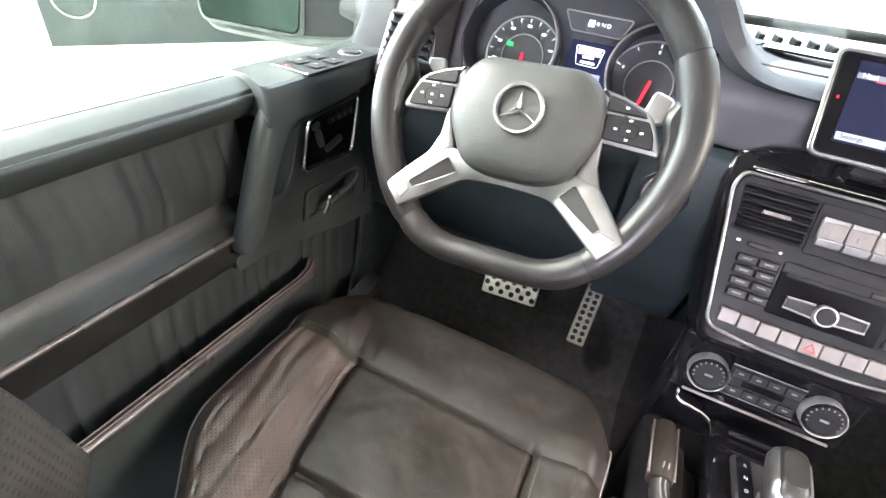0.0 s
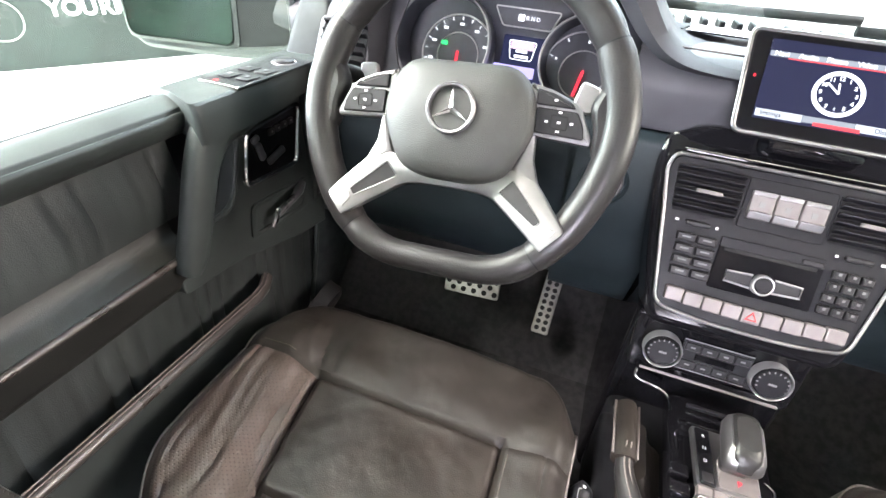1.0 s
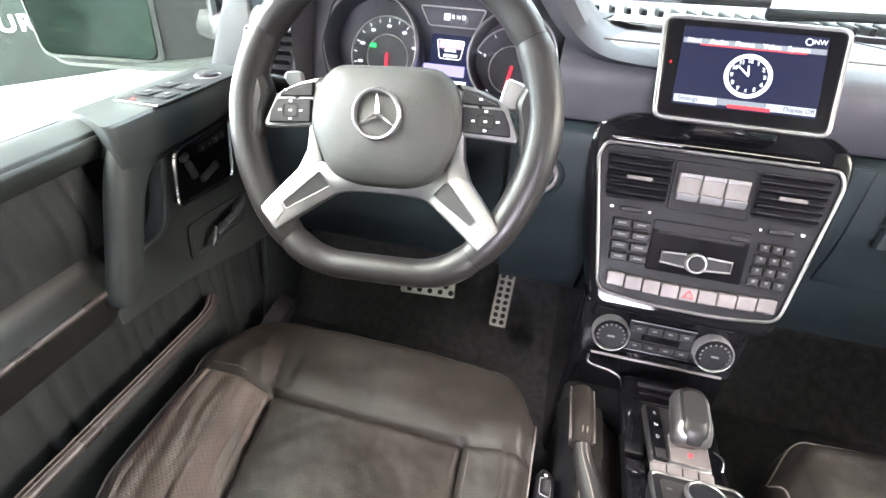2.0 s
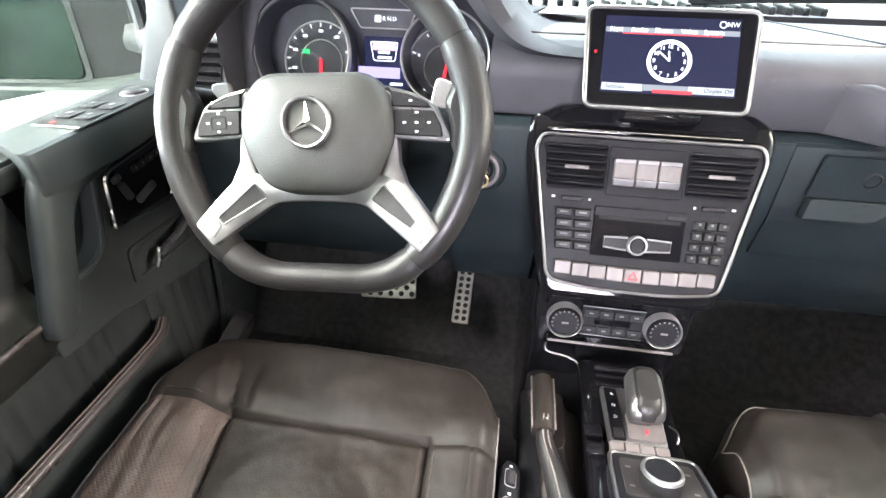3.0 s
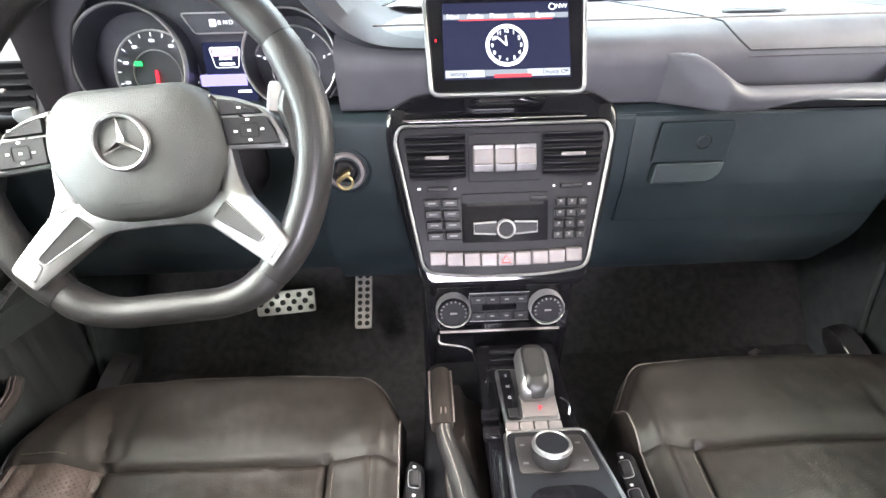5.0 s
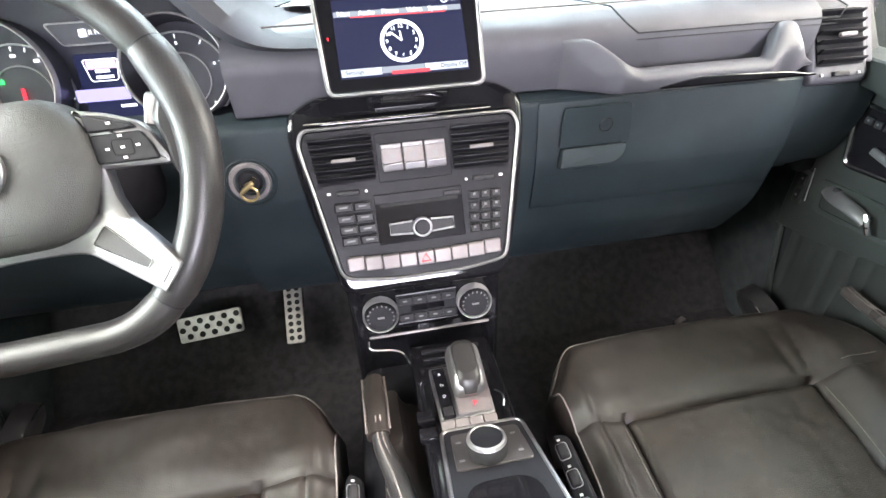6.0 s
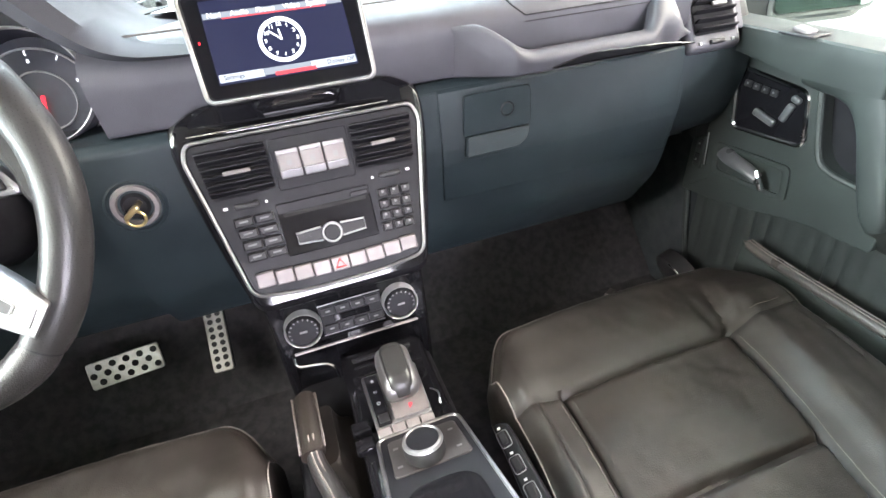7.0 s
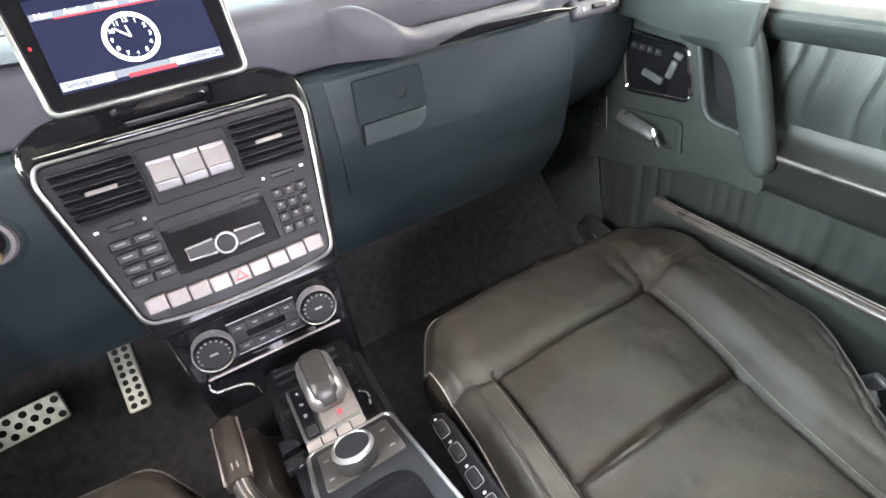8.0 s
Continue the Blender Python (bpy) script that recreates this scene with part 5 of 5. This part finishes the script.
knob_rings = []
for z, y, w, h, k in ((0.008, 0.002, 0.032, 0.022, 0.006), (0.022, 0.004, 0.028, 0.022, 0.006), (0.030, 0.006, 0.042, 0.050, 0.008), (0.040, 0.010, 0.046, 0.066, 0.012), (0.051, 0.011, 0.044, 0.066, 0.016), (0.058, 0.012, 0.035, 0.052, 0.016)):
    knob_rings.append([GM @ Vector((0.008 + px, y + py, z + 0.18 * py)) for px, py in rect(w, h, k, 0, 0, 4)])
kb = part("knob", loft(knob_rings), SILVER, shift, "silver selector head")
part("knob_pad", loft([[GM @ Vector((0.008 + px, y + py, z + 0.18 * py)) for px, py in rect(w, h, 0.012, 0, 0, 4)] for z, y, w, h in ((0.040, 0.010, 0.028, 0.0685), (0.053, 0.011, 0.031, 0.0675), (0.0600, 0.012, 0.030, 0.057), (0.0630, 0.012, 0.026, 0.044))]), RIM_LEATHER, kb, "dark leather pad")
for i in range(2):
    part("side_key", box(GM @ T(-0.052, -0.020 - 0.026 * i, -0.004), 0.024, 0.018, 0.012, 0.003), PIANO, shift, "small black key beside the plate")
part("side_hook", tube(spline([GM @ Vector((0.046, 0.0, 0.004)), GM @ Vector((0.054, -0.012, 0.006)), GM @ Vector((0.050, -0.028, 0.004))], 5), 0.0016, 6), CHROME, shift)
# controller pad
PM = F((0.033, 0.43, 0.478), (1, 0, 0), (0, 1, -0.32))
cpad = thing("controller_pad", "dark console pad with round rotary controller and silver edge", "controller")
po = rounded([(-0.056, -0.13), (0.066, -0.13), (0.055, 0.058), (-0.047, 0.058)], 0.012, 5)
part("base", prism(PM, po, 0.028, 0.003, 2, -0.024), BLACK, cpad)
part("silver_edge", tube([PM @ Vector((x, y, 0.003)) for x, y in po], 0.0026, 8, closed=True), SILVER, cpad, "satin silver edge")
part("key_plate", prism(PM, rounded([(-0.040, -0.014), (0.050, -0.014), (0.046, 0.046), (-0.037, 0.046)], 0.006, 4), 0.002, 0.0008, 1, 0.004), PAD_PLATE_LIT, cpad)
for x, y in ((-0.030, 0.030), (0.037, 0.030), (-0.031, 0.000), (0.038, 0.000)):
    part("pad_mark", box(PM @ T(x, y, 0.0063), 0.006, 0.003, 0.0004, 0), GREY_INK, cpad)
rk = part("rotary_knob", lathe(PM @ T(0.000, 0.008, 0.005), [(0.0, 0.0215), (0.017, 0.0205), (0.0185, 0.021)], 40), BLACK, cpad, "ribbed rotary controller")
part("knob_ring", lathe(PM @ T(0.000, 0.008, 0.005), [(0.0185, 0.0205), (0.0198, 0.0222), (0.0222, 0.0210), (0.0232, 0.0175), (0.0228, 0.017)], 44), SILVER, rk, "silver knob ring")
part("knob_side", lathe(PM @ T(0.000, 0.008, 0.005), [(0.0228, 0.0178), (0.0236, 0.015), (0.0236, 0.004), (0.0225, 0.0)], 44), RUBBER, rk)
# Flat black patch paints the shade of the opening; there is no hole.
part("cup_opening_patch", prism(PM, rounded([(-0.042, -0.125), (0.046, -0.125), (0.044, -0.035), (-0.038, -0.035)], [0.004, 0.004, 0.03, 0.03], 5), 0.003, 0.001, 1, 0.004), PIANO, cpad, "gloss black patch for the shaded cup holder opening")

# handbrake
hb = thing("handbrake", "leather-wrapped handbrake lever with stitched gaiter", "handbrake")
part("lever", tube(spline([(-0.093, 0.602, 0.440), (-0.091, 0.56, 0.446), (-0.091, 0.512, 0.442)], 5), 0.0165, 14, flat=0.85), INSERT, hb, "dark leather grip")
# Stitch lines drawn thick so that they also paint the grip's edge highlight.
part("grip_edge_line", join(tube([(-0.1075, 0.602, 0.448), (-0.1055, 0.515, 0.448)], 0.0018, 5), tube([(-0.0765, 0.600, 0.450), (-0.0755, 0.515, 0.450)], 0.0018, 5)), THREAD, hb, "grey stitching, thickened to stand for the bright glossy edge")
part("gaiter", tube(spline([(-0.090, 0.535, 0.450), (-0.088, 0.50, 0.438), (-0.074, 0.455, 0.432), (-0.062, 0.40, 0.428), (-0.055, 0.33, 0.42)], 6), [0.0095 + 0.0005 * i for i in range(25)], 14, flat=0.8), RIM_LEATHER, hb, "wrinkled leather gaiter")
part("gaiter_stitch", join(tube(spline([(-0.092, 0.53, 0.4605), (-0.0905, 0.50, 0.4490), (-0.0775, 0.455, 0.4445), (-0.0665, 0.40, 0.4430), (-0.060, 0.35, 0.441)], 6), 0.0012, 5), tube(spline([(-0.086, 0.53, 0.4605), (-0.0845, 0.50, 0.4490), (-0.0705, 0.455, 0.4445), (-0.0585, 0.40, 0.4430), (-0.051, 0.35, 0.441)], 6), 0.0012, 5)), THREAD, hb)

boot_rings = []
for k in range(7):
    v = k / 6
    w, l = 0.056 - 0.026 * v ** 0.7, 0.200 - 0.110 * v ** 0.8
    ring = rect(w, l, 0.4 * w, -0.061 - 0.016 * v, 0.490 + 0.055 * v, 5)
    boot_rings.append([(x + 0.0022 * math.sin(9 * y / 0.1 + 5 * v), y, 0.394 + 0.038 * v + 0.0018 * math.sin(60 * x + 70 * y)) for x, y in ring])
part("boot", loft(boot_rings), INSERT, hb, "creased leather boot under the lever")

# ---------------------------------------------------------------- pedals
def pedal(name, m, w, h, cols, rows, label):
    p = thing(name, label, "pedal", group="pedals")
    bm = prism(m, rect(w, h, 0.006), 0.006, 0.0015)
    part("plate", bm, STEEL, p, "brushed steel plate")
    part("backing", box(m @ T(0, 0, -0.008), w * 0.98, h * 0.98, 0.014, 0.004), RUBBER, p)
    for i in range(cols):
        for j in range(rows):
            x = (i + 0.5) / cols * (w - 0.006) - (w - 0.006) / 2 + (0.006 * (-1) ** j if cols > 2 else 0)
            y = (j + 0.5) / rows * (h - 0.008) - (h - 0.008) / 2
            part("stud", lathe(m @ T(x, y, 0.005), [(0.0, 0.0022), (0.0056, 0.0020), (0.0066, 0.0)] if cols > 2 else [(0.0, 0.0022), (0.0046, 0.0020), (0.0056, 0.0)], 12), RUBBER, p)
    part("arm", box(m @ T(0, 0.0, -0.03), 0.02, 0.03, 0.04, 0.004), BLACK, p)
    return p


pedal("accelerator_pedal", F((-0.242, 0.900, 0.345), (1, 0.0, -0.02), (-0.02, 0.735, 0.67)), 0.036, 0.134, 2, 9, "steel accelerator pedal with black rubber studs")
pedal("brake_pedal", F((-0.411, 0.916, 0.324), (1, 0.03, 0.06), (-0.03, 0.55, 0.83)), 0.124, 0.050, 5, 3, "steel brake pedal with black rubber studs")

# ---------------------------------------------------------------- seats
SEAM_Y, SEAM_Y2 = 0.481, 0.312


def half(y, outer, side):
    """Half width of the cushion towards the door (outer) or the tunnel; side: -1 the driver's, 1 the passenger's."""
    if outer:
        return (0.252 if side < 0 else 0.266) - 0.115 * ss(0.33, 0.13, y) - 0.004 * ss(0.46, 0.56, y)
    return (0.248 if side < 0 else 0.229) + 0.010 * ss(0.45, 0.30, y)


def insert_edge(y, outer):
    return 0.124 - 0.050 * ss(0.48, 0.12, y) if outer else 0.158 + 0.008 * ss(0.47, 0.3, y)


def front_of(w):
    """Front edge; w: -1 to 1 across the seat."""
    return 0.642 - 0.014 * w * w - 0.072 * ss(0.68, 1.06, abs(w)) ** 1.8


def seat_top(w, u, y, side):
    """Height of the cushion; w: -1 to 1 across, u: metres from its middle, towards the door; y along the car."""
    outer = u > 0
    edge, hw, bx = abs(u), half(y, u > 0, side), insert_edge(y, u > 0)
    z = 0.424 + 0.05 * (y - 0.48)
    z += (0.026 if outer else 0.012) * ss(bx + 0.005, bx + 0.055, edge) * (1 - ss(0.50, 0.60, y))
    z -= 0.022 * ss(hw - 0.035, hw + 0.002, edge) ** 2
    front = front_of(w)
    z += 0.010 * ss(0.46, 0.52, y)
    z -= 0.040 * ss(front - 0.050, front + 0.004, y) ** 2.6
    g = lambda d, wd, dep: dep * math.exp(-(d / wd) ** 2)
    if y < SEAM_Y and edge < bx:
        z += 0.007 * (1 - (u / 0.15) ** 2)
    if y < SEAM_Y + 0.006:
        z -= g(edge - bx, 0.0045, 0.011)
        z -= g(edge - hw + 0.032, 0.0022, 0.0025)
    z -= g(y - SEAM_Y, 0.0042, 0.009 if edge < bx else 0.0035)
    if edge < bx:
        z -= g(y - SEAM_Y2 + 0.004 * (u / 0.15), 0.0055, 0.010)
    # folds by the outer corner of the insert
    for du, wd, dep in ((0.0, 0.005, 0.004), (0.018, 0.006, -0.0035), (-0.020, 0.007, 0.003)):
        z -= g(u - 0.128 - du * (1 + 6 * (y - 0.49)) - 0.25 * (y - 0.49), wd, dep) * ss(0.485, 0.50, y) * (1 - ss(0.53, 0.59, y))
    # long creases on the bolster and sags in the insert
    if outer and y < SEAM_Y:
        z -= g(edge - bx - 0.018 - 0.05 * (SEAM_Y - y), 0.005, 0.0022) * ss(0.47, 0.42, y)
        for k, (a, sl, w0, y1, y2) in enumerate(((0.028, -0.10, 0.0040, 0.46, 0.36), (0.050, 0.16, 0.0055, 0.44, 0.30), (0.074, -0.06, 0.0050, 0.47, 0.34), (0.040, 0.30, 0.0045, 0.33, 0.20), (0.090, 0.10, 0.0065, 0.40, 0.24))):
            wob = 0.004 * noise.noise(Vector((y * 16, k * 3.7, side)))
            z -= (1.0 if side < 0 else 0.35) * g(edge - bx - a - sl * (SEAM_Y - y) * 0.35 - wob, w0, 0.0024) * ss(y1 + 0.03, y1 - 0.02, y) * ss(y2 - 0.03, y2 + 0.02, y)
    p = Vector((u * 9 + side * 7, y * 9, side))
    z += 0.0042 * noise.noise(p) + 0.0020 * noise.noise(p * 3.1) + 0.0007 * noise.noise(p * 9)
    # drag wrinkles that fan out from the insert corners
    if edge < bx and y < SEAM_Y:
        for k, (ux, yy, an, wd) in enumerate(((-0.12, 0.44, 0.5, 0.007), (-0.10, 0.40, 0.75, 0.006), (0.07, 0.43, -0.6, 0.007), (-0.06, 0.26, 1.1, 0.008), (0.03, 0.22, -0.9, 0.008))):
            ca, sa = math.cos(an), math.sin(an)
            al, ac = (u - ux) * ca + (y - yy) * sa, -(u - ux) * sa + (y - yy) * ca
            z -= g(ac - 0.006 * noise.noise(Vector((al * 20, k, side))), wd, 0.0011) * math.exp(-(al / 0.05) ** 2)
    z += 0.0012 * noise.noise(Vector((u * 30 + y * 18, y * 7 - u * 9, side * 3)))
    return z


def seat(cx, out):
    """out: the side on which the door is (-1 or 1)."""
    st = thing("front_seat", "black leather driver's seat with perforated bolster and grey stitching, thickened to stand for the bright glossy edge" if out < 0 else "black leather passenger seat with creased cushion and grey stitching, thickened to stand for the bright glossy edge", "car seat", group="front seats")
    NU, NV = 112, 128
    y0 = 0.06
    P = {}
    I1, I2, J1, J2 = 22, 84, 52, 92

    def across(i, y):
        a, b, c, d = -half(y, False, out), -insert_edge(y, False), insert_edge(y, True), half(y, True, out)
        if i <= I1:
            return a + (b - a) * i / I1
        if i <= I2:
            return b + (c - b) * (i - I1) / (I2 - I1)
        return c + (d - c) * (i - I2) / (NU - I2)

    for i in range(NU + 1):
        w = across(i, 0.5) / half(0.5, i > (I1 + I2) / 2, out)
        front = front_of(w)
        for j in range(NV + 1):
            if j <= J1:
                y = y0 + (SEAM_Y2 - y0) * j / J1
            elif j <= J2:
                y = SEAM_Y2 + (SEAM_Y - SEAM_Y2) * (j - J1) / (J2 - J1)
            else:
                y = SEAM_Y + (front - SEAM_Y) * (j - J2) / (NV - J2)
            u = across(i, y)
            P[i, j] = (Vector((cx + out * u, y, seat_top(w, u, y, out))), u)

    def region(i, j):
        if j >= J2:
            return "front_bolster"
        if I1 <= i < I2:
            return "insert" if j >= J1 else "rear_insert"
        return "outer_bolster" if i >= I2 else "inner_bolster"

    meshes = {}
    for i in range(NU):
        for j in range(NV):
            meshes.setdefault(region(i, j), []).append((i, j))
    for nm, cells in meshes.items():
        bm = bmesh.new()
        vs = {}
        for i, j in cells:
            q = []
            for a in ((i, j), (i + 1, j), (i + 1, j + 1), (i, j + 1)):
                if a not in vs:
                    vs[a] = bm.verts.new(P[a][0])
                q.append(vs[a])
            bm.faces.new(q)
        part(nm, bm, LEATHER_PERF_LIT if nm == "outer_bolster" and out < 0 else INSERT if "insert" in nm else LEATHER, st, "perforated leather bolster, painted lighter for its highlight" if nm == "outer_bolster" and out < 0 else "")
    P = {k: v[0] for k, v in P.items()}
    # skirt below the edge
    rim = [P[0, j] for j in range(NV + 1)] + [P[i, NV] for i in range(1, NU + 1)] + [P[NU, j] for j in range(NV - 1, -1, -1)]
    rows = [[p for p in rim]]
    c = Vector((cx, 0.3, 0))
    for dz, k in ((0.012, 1.012), (0.03, 1.02), (0.10, 1.0), (0.17, 0.93)):
        rows.append([Vector((c.x + (p.x - c.x) * k, c.y + (p.y - c.y) * k, min(p.z, 0.42) - dz)) for p in rim])
    part("skirt", loft(rows, cap=False, closed=False), LEATHER, st, "leather cushion side")
    part("piping", tube([Vector((c.x + (p.x - c.x) * 1.004, c.y + (p.y - c.y) * 1.004, p.z + 0.0006)) for p in rim[::2]], 0.0013, 6), PIPING, st, "grey stitched edge seam")
    def seam(pts, off):
        return tube([Vector((cx + out * u, y, seat_top(u / half(y, u > 0, out), u, y, out) + off)) for u, y in pts], 0.0008, 5)

    ys = [0.10 + 0.37 * k / 40 for k in range(41)]
    part("seam_stitch", seam([(0.165 + 0.055 * k / 14, SEAM_Y + 0.010) for k in range(15)], 0.0008), SEAM, st, "dark stitched cushion seam")
    part("seam_stitch", seam([(insert_edge(y, True) + 0.010, y) for y in ys], 0.0008), SEAM, st, "dark stitched cushion seam")
    part("seam_stitch", seam([(-insert_edge(y, False) - 0.010, y) for y in ys], 0.0008), SEAM, st, "dark stitched cushion seam")
    part("base", box(T(cx, 0.30, 0.245), 0.42, 0.46, 0.10, 0.02), BLACK, st)
    # backrest, reclined, with side bolsters
    B = F((cx, 0.115, 0.44), (-1, 0, 0), (0, -0.20, 0.98)) if out < 0 else F((cx, 0.03, 0.44), (-1, 0, 0), (0, -0.42, 0.91))
    rings = []
    for k in range(15):
        v = k / 14
        h = 0.62 * v
        w = 0.235 - 0.03 * ss(0.6, 1.0, v)
        ring = []
        for a in range(28):
            t = a / 28 * 2 * math.pi
            x = w * math.copysign(abs(math.cos(t)) ** 0.6, math.cos(t))
            zz = -0.05 + 0.055 * math.copysign(abs(math.sin(t)) ** 0.7, math.sin(t))
            if math.sin(t) > 0:
                zz += (0.10 if out < 0 else 0.06) * ss(0.13, 0.22, abs(x)) * (1 - ss(0.30, 0.85, v)) * ss(0.0, 0.12, v) * (1 if x * out < 0 else 0.3)
            ring.append(B @ Vector((x, h, zz)))
        rings.append(ring)
    part("backrest", loft(rings), BACKREST_PERF, st, "reclined leather backrest with raised bolsters")
    part("headrest", box(B @ T(0, 0.73, -0.06), 0.26, 0.17, 0.10, 0.04, 3), LEATHER, st)
    if out > 0:
        part("recline_lever", join(box(T(cx + 0.276, 0.225, 0.352) @ pose(0, 0, 0, 35, 0, 20), 0.014, 0.022, 0.040, 0.005, 3), tube([(cx + 0.262, 0.205, 0.335), (cx + 0.276, 0.222, 0.345)], 0.007, 8)), SWITCH, st, "grey recline lever beside the cushion")
    # switch block on the inner side
    inn = -out
    SB = F((cx + inn * (0.268 if out < 0 else 0.258), 0.415, 0.415), (1, 0, inn * -0.35), (0, 1, 0.05))
    sbk = part("switch_block", prism(SB, rounded([(-0.017, -0.10), (0.017, -0.10), (0.015, 0.062), (-0.006, 0.070)], 0.010, 4), 0.03, 0.004, 2, -0.03), BLACK, st, "seat switch block with four rockers")
    for k in range(4):
        part("rocker", box(SB @ T(0.0, 0.042 - 0.036 * k, 0.003) @ pose(0, 0, 0, 8, 0, 0), 0.012, 0.019, 0.008, 0.003), KEY, sbk)
        part("rocker_frame", tube([SB @ T(0.0, 0.042 - 0.036 * k, 0.0012) @ Vector((x, y, 0)) for x, y in rect(0.015, 0.022, 0.004)], 0.0006, 5, closed=True), RING, sbk)
        part("rocker_mark", box(SB @ T(0.0, 0.058 - 0.036 * k, 0.0006), 0.004, 0.003, 0.0004, 0), WHITE_INK, sbk)
    return st


seat(-0.398, -1)
seat(0.398, 1)

for s in (-1, 1):
    sc = thing("sill_cover", "dark oval cover with thin chrome edge low in the footwell", "cover", group="sill covers")
    m = F((s * 0.672, 0.735, 0.300), (0, 1, 0.1), (-s * 0.45, 0, 0.9))
    if s > 0:
        m = F((s * 0.672, 0.735, 0.300), (0, -1, -0.1), (-s * 0.45, 0, 0.9))
    part("cover", lathe(m @ Matrix.Diagonal((1.25, 1, 1, 1)), [(0.0, 0.010), (0.030, 0.008), (0.042, 0.0), (0.042, -0.03)], 32), RUBBER, sc)
    part("chrome_edge", tube([m @ Vector((0.052 * math.cos(radians(a)), 0.042 * math.sin(radians(a)), 0.002)) for a in range(20, 100, 8)], 0.0016, 6), CHROME, sc, "chrome edge")

clip = thing("carpet_clip", "small pale plastic clip on the footwell carpet", "clip")
part("tab", box(T(0.603, 0.835, FLOOR_Z + 0.006) @ pose(0, 0, 0, 0, 12, 30), 0.034, 0.014, 0.010, 0.003, 2), ALU, clip)
part("foot", box(T(0.603, 0.835, FLOOR_Z + 0.002) @ pose(0, 0, 0, 0, 0, 30), 0.020, 0.022, 0.006, 0.002), BLACK, clip)

# reflection on the dash top, against the windscreen, made as a white sheet with a dark edge
paper = tagged(part("dash_reflection", prism(F((0, 0, 0.8835), (1, 0, 0), (0, 1, -0.045)), [(-0.150, 0.925), (-0.052, 0.918), (-0.028, 1.02), (-0.130, 1.028)], 0.0008, 0, 1, 0.0445), WHITE_INK), "white sheet that stands for a reflection on the dash top", "paper")
tagged(part("dash_dark_strip", prism(F((0, 0, 0.8835), (1, 0, 0), (0, 1, -0.045)), [(-0.19, 0.93), (-0.155, 0.926), (-0.135, 1.03), (-0.165, 1.03)], 0.0012, 0, 1, 0.0445), RUBBER), "dark strip at the edge of the white sheet on the dash top", "mat")
